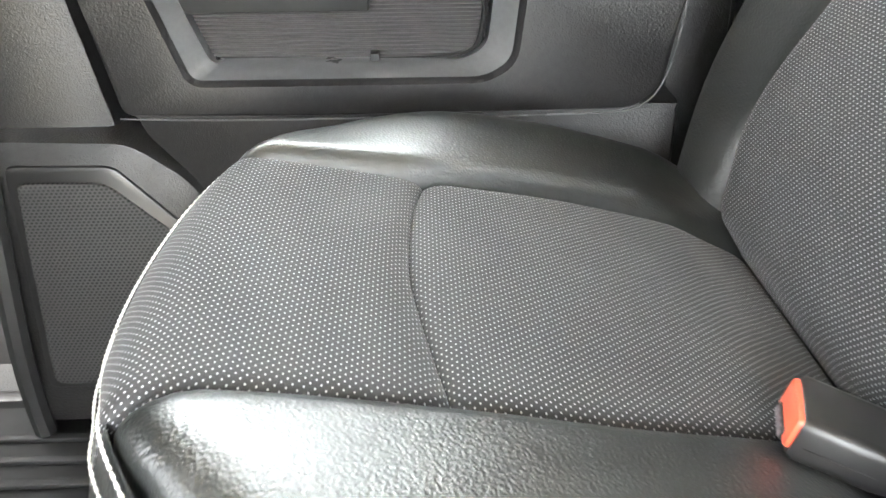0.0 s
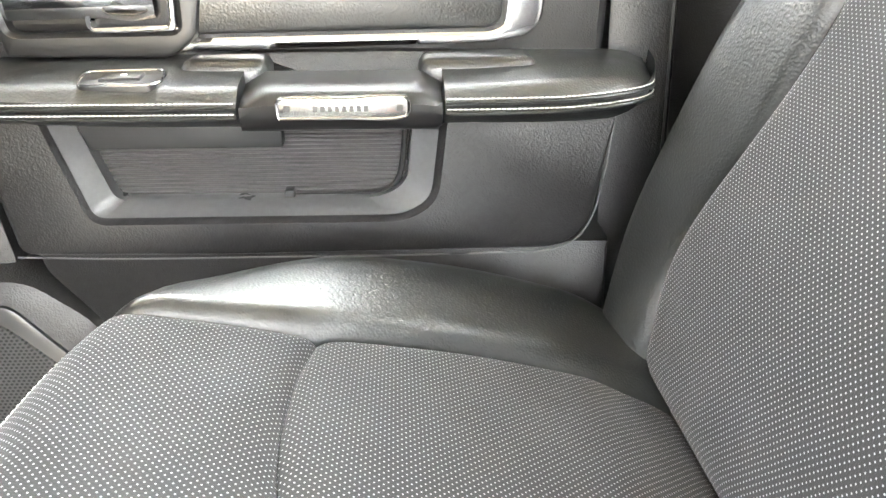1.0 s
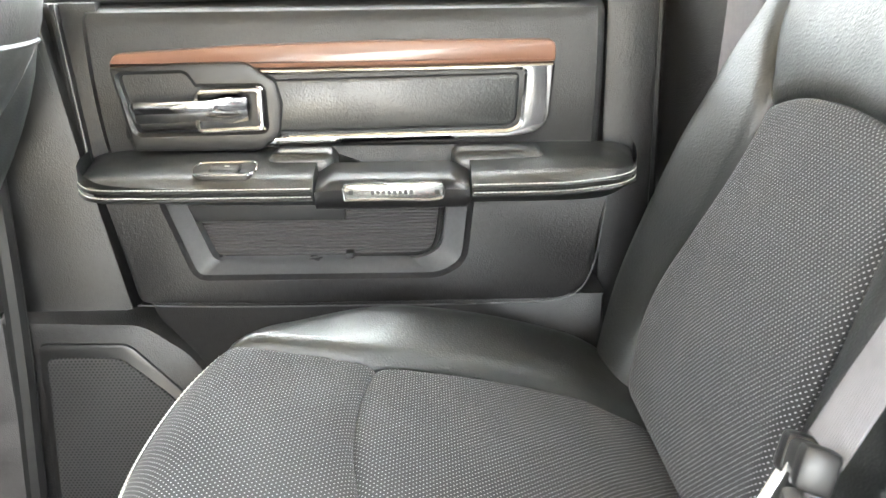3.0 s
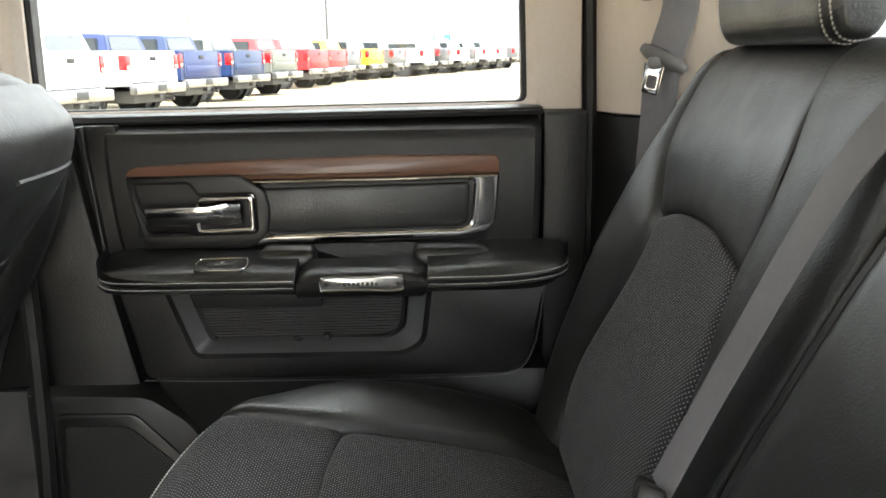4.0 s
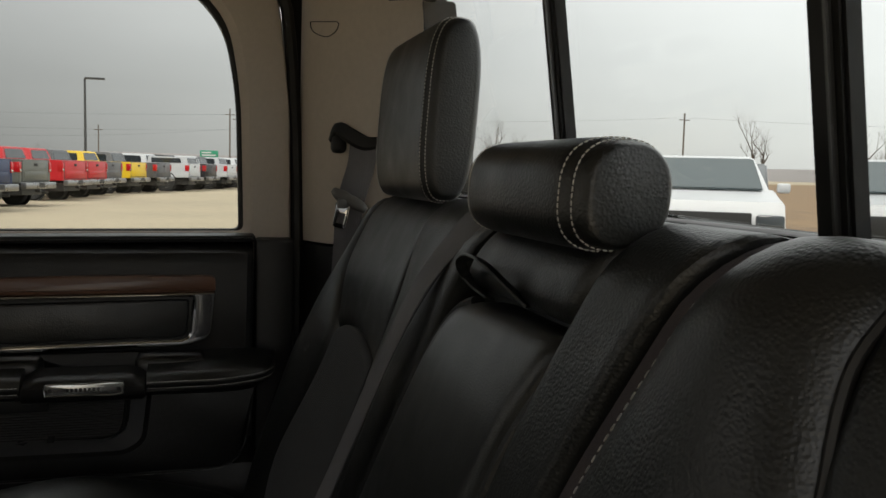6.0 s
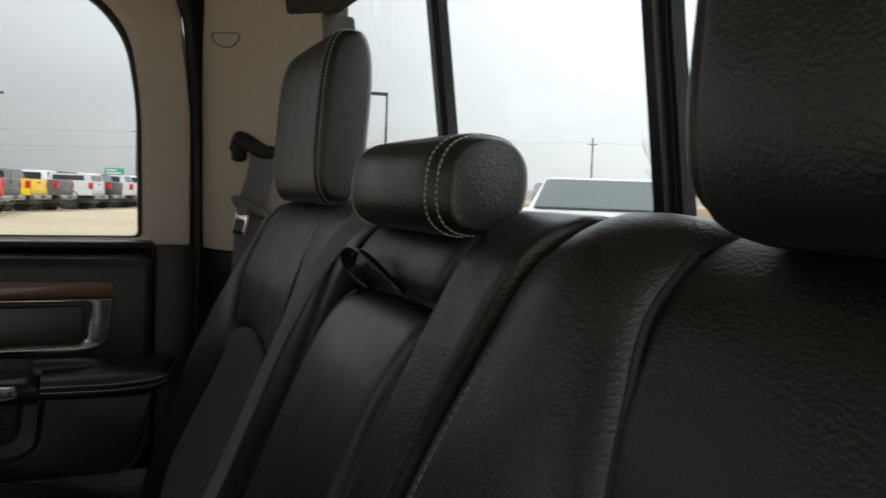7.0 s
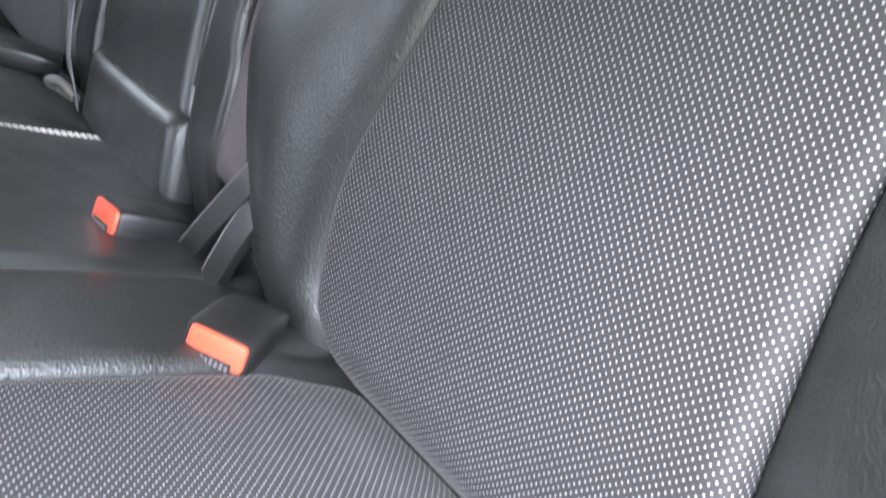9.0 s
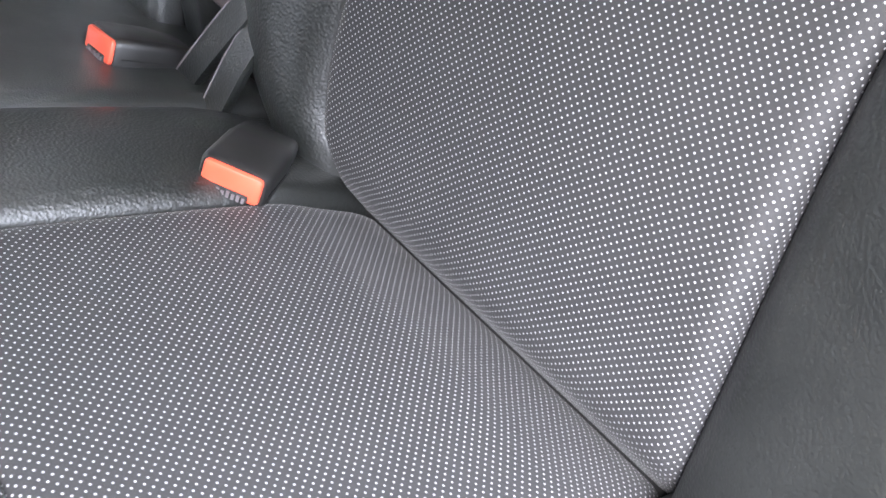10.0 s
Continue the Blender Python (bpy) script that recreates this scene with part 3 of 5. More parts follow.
def arm_piece(xs, front, top, low, rear=0.985):
    bm = bmesh.new()
    rings = [[bm.verts.new(p) for p in arm_section(x, front(x), top(x), low(x), rear)] for x in xs]
    for a, b in zip(rings, rings[1:]):
        for k in range(len(a) - 1):
            bm.faces.new((a[k], a[k + 1], b[k + 1], b[k]))
    bm.faces.new(rings[0][::-1])
    bm.faces.new(rings[-1])
    bmesh.ops.recalc_face_normals(bm, faces=bm.faces)
    return bm


ARM_FRONT = table([(-0.224, 0.972), (-0.221, 0.935), (-0.214, 0.903), (-0.197, 0.883), (-0.15, 0.875), (-0.08, 0.873), (0.1, 0.871), (0.25, 0.872), (0.33, 0.877), (0.36, 0.893), (0.375, 0.925), (0.380, 0.968)])
ARM_TOP = table([(-0.224, 1.109), (-0.212, 1.1135), (-0.19, 1.117), (-0.1, 1.1195), (0.03, 1.118), (0.2, 1.118), (0.3, 1.121), (0.36, 1.118), (0.380, 1.111)])
ARM_LOW = table([(-0.224, 1.104), (-0.206, 1.096), (-0.18, 1.085), (-0.1, 1.079), (0.03, 1.077), (0.2, 1.078), (0.33, 1.079), (0.358, 1.087), (0.373, 1.098), (0.380, 1.106)])
part("armrest_front_pad", arm_piece([lerp(-0.224, 0.0335, i / 40 if i > 10 else (i / 10) ** 1.6 / 4) for i in range(41)], ARM_FRONT, ARM_TOP, ARM_LOW), LEATHER, door, "padded black armrest with pale stitching")
part("armrest_rear_pad", arm_piece([lerp(0.1955, 0.380, i / 40 if i < 30 else 1 - ((40 - i) / 10) ** 1.6 / 4) for i in range(41)], ARM_FRONT, ARM_TOP, ARM_LOW), LEATHER, door, "padded black armrest end")
part("pull_bridge", arm_piece([0.0355, 0.040, 0.046, 0.052, 0.06, 0.09, 0.12, 0.15, 0.17, 0.178, 0.184, 0.189, 0.1935], lambda x: 0.8695, lambda x: 1.1135 - 0.010 * (1 - min((x - 0.0355) / 0.017, (0.1935 - x) / 0.017, 1)), lambda x: 1.0765 + 0.003 * (x > 0.19), 0.915), SMOOTH_PLASTIC, door, "dark grey pull handle bridge")
part("pull_well", slab(rounded([(0.03, 1.06), (0.205, 1.06), (0.205, 1.1285), (0.03, 1.1285)], 0.003, 2), 0.99, 0.966, 0.004), PLASTIC, door)
for zz, thread in ((1.1015, THREAD), (1.0930, THREAD)):
    stitching("stitching", [(x, ARM_FRONT(x) - 0.0008, zz + 0.004 * ease((-0.19 - x) / 0.025)) for x in (-0.214, -0.205, -0.195, -0.18, -0.15, -0.1, -0.04, 0.032)], door, 0.0042, 0.0036, 0.0006, thread)
    stitching("stitching", [(x, ARM_FRONT(x) - 0.0008, zz + 0.002 + 0.006 * ease((x - 0.27) / 0.11)) for x in (0.197, 0.24, 0.29, 0.32, 0.34, 0.355, 0.366, 0.373)], door, 0.0042, 0.0036, 0.0006, thread)
    for xs in ((-0.212, -0.2, -0.18, -0.1, 0.033), (0.196, 0.25, 0.31, 0.35, 0.37)):
        part("welt", tube(along([(x, ARM_FRONT(x) + 0.0012, zz - 0.0035 + (0.004 * ease((-0.19 - x) / 0.025) if x < 0.1 else 0.002 + 0.006 * ease((x - 0.27) / 0.11))) for x in xs], 40), 0.0021, 8), LEATHER, door, "rolled leather welt")
for sx, w in ((-0.020, 0.072), (0.177, 0.100)):
    part("grip_edge", boxed(sx, sx + w, 0.922, 0.985, 1.098, 1.1275, 0.011, 4), LEATHER, door, "padded grip edge")
tilt = pose(-0.059, 0.902, 1.1165, 7.5)
plate = slab(rounded([(-0.031, -0.019), (0.029, -0.022), (0.033, 0.012), (0.024, 0.021), (-0.029, 0.021), (-0.034, -0.006)], 0.008, 4), 0.006, -0.0008, 0.001)
plate.transform(tilt @ Matrix.Rotation(radians(-90), 4, "X"))
part("switch_plate", plate, SMOOTH_PLASTIC, door, "window switch plate")
edge_line = [tilt @ Vector((q[0], q[1] * -1, 0.0008)) for q in rounded([(-0.031, -0.019), (0.029, -0.022), (0.033, 0.012), (0.024, 0.021), (-0.029, 0.021), (-0.034, -0.006)], 0.008, 4)]
part("switch_edge", tube([*edge_line, edge_line[0]], 0.0011, 6), CHROME, door, "thin chrome edge of the switch plate")
rocker = boxed(-0.017, 0.016, -0.010, 0.010, -0.002, 0.0032, 0.0025, 3)
rocker.transform(tilt)
part("window_switch", rocker, SMOOTH_PLASTIC, door, "dark rocker switch")
mark = boxed(-0.001, 0.004, -0.001, 0.002, 0.003, 0.0038, 0.0003)
mark.transform(tilt)
part("switch_mark", mark, WHITE_MARK, door, "small white mark", smooth=False)
badge = part("badge_plate", slab(rounded([(0.065, 1.0885), (0.1665, 1.0895), (0.1665, 1.1075), (0.065, 1.1065)], 0.003, 4), 0.8725, 0.8655, 0.0015), SATIN, door, "bright badge plate")
part("badge_edge", tube(along([(0.0665, 0.8655, 1.0905), (0.0665, 0.8655, 1.1045), (0.115, 0.8655, 1.1055), (0.165, 0.8655, 1.1060), (0.165, 0.8655, 1.0915), (0.115, 0.8655, 1.0905), (0.0665, 0.8655, 1.0900)], 48), 0.0012, 6), CHROME, badge, "raised chrome rim")
bars = bmesh.new()
for i in range(8):
    box(bars, 0.093 + 0.0056 * i, 0.0965 + 0.0056 * i, 0.8648, 0.8658, 1.0955, 1.1002)
part("badge_bars", bars, PIPING, badge, "dark marks on the badge", smooth=False)
for bx in (0.0705, 0.1575):
    part("badge_end", boxed(bx, bx + 0.005, 0.8646, 0.866, 1.0955, 1.1005, 0.0008), PIPING, badge, smooth=False)

# lower door: a moulded panel with a sunken map pocket
low_outline = rounded([(-0.202, 1.094), (-0.174, 0.958), (0.0, 0.9545), (0.302, 0.956), (0.329, 0.977), (0.346, 1.084)], [0, 0.012, 0, 0.02, 0.02, 0], 5)
rim = rounded([(-0.134, 1.0755), (-0.1045, 0.9925), (0.162, 0.9915), (0.186, 1.006), (0.194, 1.0755)], [0.002, 0.010, 0.035, 0.035, 0.002], 6)
part("lower_panel", slab(low_outline, 0.972, 0.928, 0.007, hole=rim), DOOR_LOWER, door, "charcoal lower door panel")
rim_hole = rounded([(-0.117, 1.0745), (-0.0895, 1.0040), (0.142, 1.0030), (0.1655, 1.016), (0.172, 1.0745)], [0.002, 0.010, 0.035, 0.035, 0.002], 6)
rim_bm = bmesh.new()
rim_rings = [[rim_bm.verts.new((p[0], y, p[1])) for p in pts] for pts, y in ((rim, 0.9275), (rim_hole, 0.9425), (rim_hole, 0.978))]
for a, b in zip(rim_rings, rim_rings[1:]):
    for k in range(len(a)):
        rim_bm.faces.new((a[k], a[(k + 1) % len(a)], b[(k + 1) % len(a)], b[k]))
bmesh.ops.recalc_face_normals(rim_bm, faces=rim_bm.faces)
part("pocket_rim", rim_bm, SATIN_RIM, door, "chamfered satin grey map pocket rim")
# black sheet gives the shadow gap around the liner its darkness
part("pocket_back", boxed(-0.13, 0.19, 0.974, 0.99, 0.985, 1.082, 0.002), RUBBER, door, "map pocket back, black for the shadow gap")


def liner(u, v):
    z = lerp(0.992, 1.078, v)
    left = -0.0945 - 0.022 * (z - 0.994) / 0.09
    right = 0.1625 + 0.008 * (z - 1.0) / 0.08 - 0.030 * max(1 - max(z - 0.995, 0) / 0.022, 0) ** 2
    return (lerp(left, right, u), 0.9612 - 0.0014 * math.cos(2 * math.pi * (z - 0.992) / 0.00375), z)


part("pocket_liner", surface(liner, 24, 184), NET, door, "ribbed grey map pocket liner")
part("pocket_clip", boxed(0.0565, 0.0655, 0.945, 0.963, 0.996, 1.0095, 0.0015), RUBBER, door, "small black clip")
part("pocket_band", tube(along([(0.064, 0.957, 1.0010), (0.10, 0.957, 1.0015), (0.137, 0.957, 1.0035), (0.153, 0.957, 1.010), (0.160, 0.957, 1.024), (0.1635, 0.957, 1.05), (0.166, 0.957, 1.075)], 40), 0.0042, 8, flat=0.7), RUBBER, door, "black elastic pocket edge")
# pocket lip with the shade under the armrest put into its black
part("pocket_shade", boxed(-0.125, 0.058, 0.944, 0.965, 1.0485, 1.078, 0.002), RUBBER, door, "pocket lip, black for the armrest's shade")
part("panel_line", tube(along([(-0.176, 0.9285, 0.9575), (-0.1, 0.9285, 0.9545), (0.0, 0.9285, 0.9535), (0.28, 0.9285, 0.9545), (0.316, 0.9285, 0.965), (0.334, 0.929, 1.0), (0.346, 0.930, 1.08)], 60), 0.0009, 6), SATIN_RIM, door, "thin pale panel edge")
base_line = rounded([(-0.171, 0.962), (-0.166, 0.935), (-0.118, 0.88), (-0.10, 0.70), (0.352, 0.70), (0.352, 0.956)], [0, 0.02, 0.02, 0, 0, 0], 5)
part("base_panel", slab(base_line, 1.085, 0.951, 0.008), PLASTIC, door, "black lower door shell")

# front of the door opening: pillar base with the loudspeaker
kick = thing("door_pillar_trim", "charcoal pillar trim with a mesh loudspeaker grille", "pillar trim", kind="structure", at=(-0.25, 1.0, 0.6))
part("upper_trim", slab(rounded([(-0.40, 0.925), (-0.193, 0.925), (-0.222, 1.065), (-0.234, 1.117), (-0.256, 1.2425), (-0.262, 1.283), (-0.40, 1.283)], [0.01, 0.004, 0, 0, 0, 0.01, 0.01], 3), 1.085, 0.972, 0.010), PLASTIC, kick)
part("speaker_housing", slab(rounded([(-0.345, 0.60), (-0.06, 0.60), (-0.10, 0.86), (-0.121, 0.895), (-0.178, 0.936), (-0.345, 0.936)], [0, 0, 0.03, 0.02, 0.02, 0], 4), 1.085, 0.936, 0.026), DOOR_LOWER, kick, "charcoal speaker housing")
part("speaker_frame", slab(rounded([(-0.305, 0.655), (-0.128, 0.655), (-0.133, 0.845), (-0.1936, 0.9090), (-0.297, 0.911)], 0.01, 3), 0.94, 0.932, 0.004), SMOOTH_PLASTIC, kick, "smooth speaker frame")
part("speaker_grille", slab(rounded([(-0.297, 0.662), (-0.137, 0.662), (-0.142, 0.837), (-0.2032, 0.8935), (-0.2885, 0.895)], 0.012, 3), 0.936, 0.9285, 0.004), GRILLE, kick, "dark round-holed speaker mesh")
part("door_seal", tube(along([(-0.318, 0.93, 0.60), (-0.322, 0.93, 0.64), (-0.318, 0.92, 0.72), (-0.312, 0.925, 0.9), (-0.318, 0.94, 1.1), (-0.335, 0.96, 1.29)], 24), 0.012, 8), RUBBER, kick, "black rubber door seal")

mat = thing("floor_mat", "black ribbed rubber floor mat", "floor mat", at=(-0.3, 0.6, 0.585))
part("mat_sheet", boxed(-0.72, 0.0, 0.10, 0.985, 0.586, 0.594, 0.003), RUBBER, mat)
for i in range(22):
    part("rib", boxed(-0.70, -0.02, 0.13 + 0.0375 * i, 0.143 + 0.0375 * i, 0.593, 0.6, 0.003), RUBBER, mat)
part("sill_strip", boxed(-0.45, -0.25, 0.984, 1.005, 0.586, 0.604, 0.003), SMOOTH_PLASTIC, mat, "grey scuff strip")

# ---- the rear bench ----
FAB_IN = table([(0.88, -0.15), (0.915, -0.148), (0.935, -0.133), (1.01, -0.130), (1.086, -0.145), (1.157, -0.162), (1.205, -0.173), (1.24, -0.168), (1.28, -0.160), (1.325, -0.152), (1.365, -0.153), (1.39, -0.160)])
FAB_OUT = table([(0.88, -0.455), (0.975, -0.446), (1.10, -0.436), (1.21, -0.436), (1.30, -0.425), (1.39, -0.385)])
ARC = table([(-0.455, 1.200), (-0.436, 1.209), (-0.415, 1.217), (-0.356, 1.227), (-0.307, 1.231), (-0.263, 1.229), (-0.213, 1.220), (-0.167, 1.204), (-0.15, 1.197)])
STRIP = table([(0.88, -0.075), (0.94, -0.033), (1.0, 0.012), (1.06, 0.045), (1.1, 0.041), (1.15, 0.027), (1.2, 0.012), (1.25, -0.006), (1.3, -0.030), (1.34, -0.050), (1.37, -0.066), (1.39, -0.076)])
FAR_IN = table([(0.88, 0.475), (1.02, 0.481), (1.08, 0.479), (1.14, 0.480), (1.197, 0.482), (1.233, 0.472), (1.284, 0.463), (1.32, 0.464), (1.39, 0.462)])
FAR_OUT = table([(0.88, 0.80), (0.93, 0.792), (0.985, 0.796), (1.08, 0.763), (1.165, 0.736), (1.20, 0.732), (1.26, 0.758), (1.31, 0.752), (1.39, 0.72)])
FAR_ARC = table([(0.44, 1.185), (0.484, 1.196), (0.517, 1.205), (0.566, 1.214), (0.62, 1.217), (0.68, 1.212), (0.757, 1.19), (0.80, 1.175)])
FAR_STRIP = table([(0.88, 0.452), (1.0, 0.446), (1.06, 0.438), (1.115, 0.430), (1.18, 0.418), (1.24, 0.393), (1.29, 0.357), (1.325, 0.321), (1.345, 0.298), (1.365, 0.276), (1.39, 0.262)])
FAR_EDGE = table([(0.88, 0.845), (0.97, 0.885), (1.03, 0.893), (1.156, 0.862), (1.283, 0.80), (1.35, 0.765), (1.39, 0.735)])
ARM_NEAR = table([(0.88, 0.100), (1.0, 0.122), (1.06, 0.124), (1.13, 0.115), (1.19, 0.105), (1.24, 0.092), (1.3, 0.070), (1.34, 0.052), (1.39, 0.035)])
ARM_FAR = table([(0.88, 0.34), (1.0, 0.358), (1.056, 0.360), (1.1, 0.350), (1.15, 0.332), (1.2, 0.315), (1.25, 0.297), (1.28, 0.288), (1.295, 0.274), (1.304, 0.250), (1.312, 0.222)])
HEAD_SEAM = table([(0.88, 0.362), (1.0, 0.376), (1.056, 0.377), (1.1, 0.364), (1.15, 0.345), (1.2, 0.328), (1.25, 0.310), (1.29, 0.296), (1.32, 0.279), (1.34, 0.265), (1.36, 0.247), (1.39, 0.225)])
OUTER = table([(0.88, -0.54), (0.97, -0.575), (1.03, -0.572), (1.156, -0.515), (1.283, -0.455), (1.35, -0.425), (1.39, -0.40)])


def top_roll(z, start=1.335, end=1.39, deep=0.05):
    """The top of the back rolls over to the rear."""
    t = min(max((z - start) / (end - start), 0), 1)
    return -deep * (1 - math.sqrt(max(1 - t * t, 0)))


def outer_back(parent, cloth_in, cloth_out, arc, strip, edge, stitched, deep=0.0):
    """One outer seat back: cloth below an arched seam, leather above and on both sides; the tables give its seams' y by height."""
    sign = 1 if cloth_in(1.0) > cloth_out(1.0) else -1
    flat = lambda c: (lambda u: c)  # noqa: E731

    def arc_at(u):
        return arc(lerp(cloth_in(1.2), cloth_out(1.2), u))

    def cloth_depth(y, z):
        low = 0.014 * math.exp(-((z - 1.02) / 0.1) ** 2)
        return 0.004 + low - 0.025 * ease((0.935 - z) / 0.055) ** 2

    def across(a, b, y, z):
        return min(max((y - a(z)) / (b(z) - a(z)), 0), 1)

    part("cloth_panel", padded(back, cloth_in, cloth_out, flat(0.875), arc_at, cloth_depth, (0.012, 0.014, 0.055, 0.010), (0.007, 0.012, 0.016, 0.007), 34, 50, 0.5), CLOTH, parent, "charcoal cloth with pale dots")
    part("head_panel", padded(back, cloth_in, cloth_out, arc_at, flat(1.388), lambda y, z: 0.002 + top_roll(z) + 0.006 * math.exp(-((z - 1.28) / 0.05) ** 2), (0.010, 0.014, 0.016, 0.004), (0.010 - 0.7 * deep, 0.010 - 0.6 * deep, 0.010, 0.010), 30, 26), LEATHER, parent, "black grained leather upper panel")

    def inner_depth(y, z):
        full = 0.010 * math.exp(-((z - 1.03) / 0.09) ** 2) if stitched else 0
        return 0.011 - 0.55 * deep + full * math.sin(math.pi * across(cloth_in, strip, y, z)) + (0.013 if stitched else 0.005) * math.sin(math.pi * across(cloth_in, strip, y, z)) + top_roll(z) - 0.02 * ease((0.95 - z) / 0.08)

    part("inner_bolster", padded(back, cloth_in, strip, flat(0.875), flat(1.388), inner_depth, (0.028 if stitched else 0.010, 0.014, 0.02, 0.004), (0.014 if stitched else 0.010 - 0.75 * deep, 0.010, 0.010, 0.010), 30, 40), LEATHER, parent, "black leather side bolster")

    def outer_depth(y, z):
        t = across(cloth_out, edge, y, z)
        return 0.006 + 0.026 * math.sin(math.pi * 0.62 * t) * ease((1.38 - z) / 0.25) + top_roll(z) - 0.05 * ease((t - 0.7) / 0.3)

    part("outer_bolster", padded(back, cloth_out, edge, flat(0.86), flat(1.375), outer_depth, (0.016, 0.03, 0.02, 0.01), 0.010, 20, 36), LEATHER, parent, "black leather outer bolster")
    # core coloured near black so that the creases look deep in shade
    part("back_shell", shell(lambda z: lerp(cloth_out(z), edge(z), 0.82), lambda z: strip(z)), RUBBER, parent)
    if stitched:
        part("piping", tube(along([back(cloth_in(z), z, 0.002 + top_roll(z)) for z in (1.21, 1.25, 1.3, 1.34, 1.37)], 30), 0.0026, 6), PIPING, parent)
    if stitched:
        stitching("stitching", [back(strip(z) - 0.006, z, 0.0114 + top_roll(z)) for z in (1.17, 1.2, 1.26, 1.32, 1.35, 1.375)], parent, 0.0066, 0.0046, 0.0006)


def shell(ya, yb):
    """The hidden core behind the padding."""
    body = bmesh.new()
    rings = []
    for z in [0.70 + 0.655 * i / 12 for i in range(13)]:
        x = back(0, z, 0)[0]
        rings.append([body.verts.new((x + dx, y, z)) for dx, y in ((0.022, ya(z)), (0.022, yb(z)), (0.10, yb(z)), (0.10, ya(z)))])
    for a, b in zip(rings, rings[1:]):
        for k in range(4):
            body.faces.new((a[k], a[(k + 1) % 4], b[(k + 1) % 4], b[k]))
    body.faces.new(rings[0][::-1])
    body.faces.new(rings[-1])
    bmesh.ops.recalc_face_normals(body, faces=body.faces)
    return body


seat_near = thing("rear_bench", "black leather and dotted charcoal cloth bench back", "seat", "rear seat backs", at=(0.4, -0.3, 0.88))
outer_back(seat_near, FAB_IN, FAB_OUT, ARC, STRIP, OUTER, True)
seat_far = thing("rear_bench", "black leather and cloth bench back beside the door", "seat", "rear seat backs", at=(0.4, 0.65, 0.88))
outer_back(seat_far, FAR_IN, FAR_OUT, FAR_ARC, FAR_STRIP, FAR_EDGE, False, 0.011)

# centre of the bench: the folded armrest between two side panels
centre = thing("centre_bench", "black leather centre bench back with a folded armrest", "seat", at=(0.4, MID, 0.88))
CONST = lambda c: (lambda u: c)  # noqa: E731
for strip, arm, w in ((STRIP, ARM_NEAR, 0.024), (FAR_STRIP, HEAD_SEAM, -0.006)):
    part("side_panel", padded(back, lambda z, s=strip, w=w: s(max(z, 1.03)) + w, arm, CONST(0.885), CONST(1.388), lambda y, z: (0.011 if y < 0.2 else 0.012) + top_roll(z) - 0.02 * ease((0.97 - z) / 0.08), (0.008, 0.012, 0.02, 0.004), 0.010 if w > 0 else 0.004, 16, 36), LEATHER, centre, "black leather side panel")
    part("strip", padded(back, strip, lambda z, s=strip, w=w: s(z) + w, CONST(1.05), CONST(1.386), lambda y, z: 0.001 + top_roll(z), (0.003, 0.003, 0.004, 0.004), 0.003, 6, 30), GUSSET, centre, "dark gusset strip")


def arm_depth(y, z):
    t = (y - (ARM_NEAR(z) + ARM_FAR(z)) / 2) / (ARM_FAR(z) - ARM_NEAR(z)) * 2
    return 0.017 - 0.010 * ease((z - 1.24) / 0.09) - 0.004 * t * t + 0.004 * math.sin((z - 0.99) * 9)


part("armrest", padded(back, lambda z: ARM_NEAR(z) + 0.002, lambda z: ARM_FAR(z) - 0.002, CONST(0.966), CONST(1.312), arm_depth, (0.014, 0.014, 0.012, 0.020), (0.011, 0.011, 0.011, 0.018), 26, 40), LEATHER_SOFT, centre, "smooth black leather folded armrest")
part("armrest_foot", padded(back, ARM_NEAR, ARM_FAR, CONST(0.87), CONST(0.972), lambda y, z: arm_depth(y, 0.97) + 0.008 - 0.02 * ease((0.91 - z) / 0.04), (0.014, 0.014, 0.02, 0.016), (0.014, 0.014, 0.02, 0.012), 22, 18), LEATHER, centre, "black leather armrest hinge cover")
part("head_roll", padded(back, lambda z: ARM_NEAR(z) - 0.004, HEAD_SEAM, CONST(1.316), CONST(1.39), lambda y, z: 0.013 - 0.005 * ease((y - 0.2) / 0.07) + top_roll(z, 1.335, 1.39, 0.06), (0.010, 0.010, 0.016, 0.004), 0.012, 24, 18), LEATHER, centre, "black leather roll under the headrest")
for edge, zs, w in ((ARM_FAR, (1.0, 1.05, 1.1, 1.15, 1.2, 1.25, 1.28, 1.295, 1.304), 0.003), (ARM_NEAR, (1.0, 1.06, 1.12, 1.18, 1.24, 1.3), -0.002)):
    part("edge_welt", tube(along([back(edge(z) + w, z, arm_depth(edge(z), z) - 0.009) for z in zs], 40), 0.0055, 8), LEATHER, centre, "rolled leather edge of the armrest")
part("back_shell", shell(lambda z: STRIP(z), lambda z: FAR_STRIP(z)), PIPING, centre)
for y0, y1, owner in ((-0.40, -0.055, seat_near), (-0.053, 0.243, centre), (0.245, 0.74, seat_far)):
    bm = surface(lambda u, v: (lerp(0.532, 0.60, v), lerp(y0, y1, u), 1.3745 - 0.02 * v * v - 0.003 * (2 * u - 1) ** 8), 20, 8, vs=[0, 0.1, 0.3, 0.5, 0.75, 1.0])
    part("back_top", bm, LEATHER, owner)
part("belt_guide", boxed(0.515, 0.555, 0.262, 0.312, 1.374, 1.394, 0.006, 3), BEIGE, centre, "small beige belt guide")

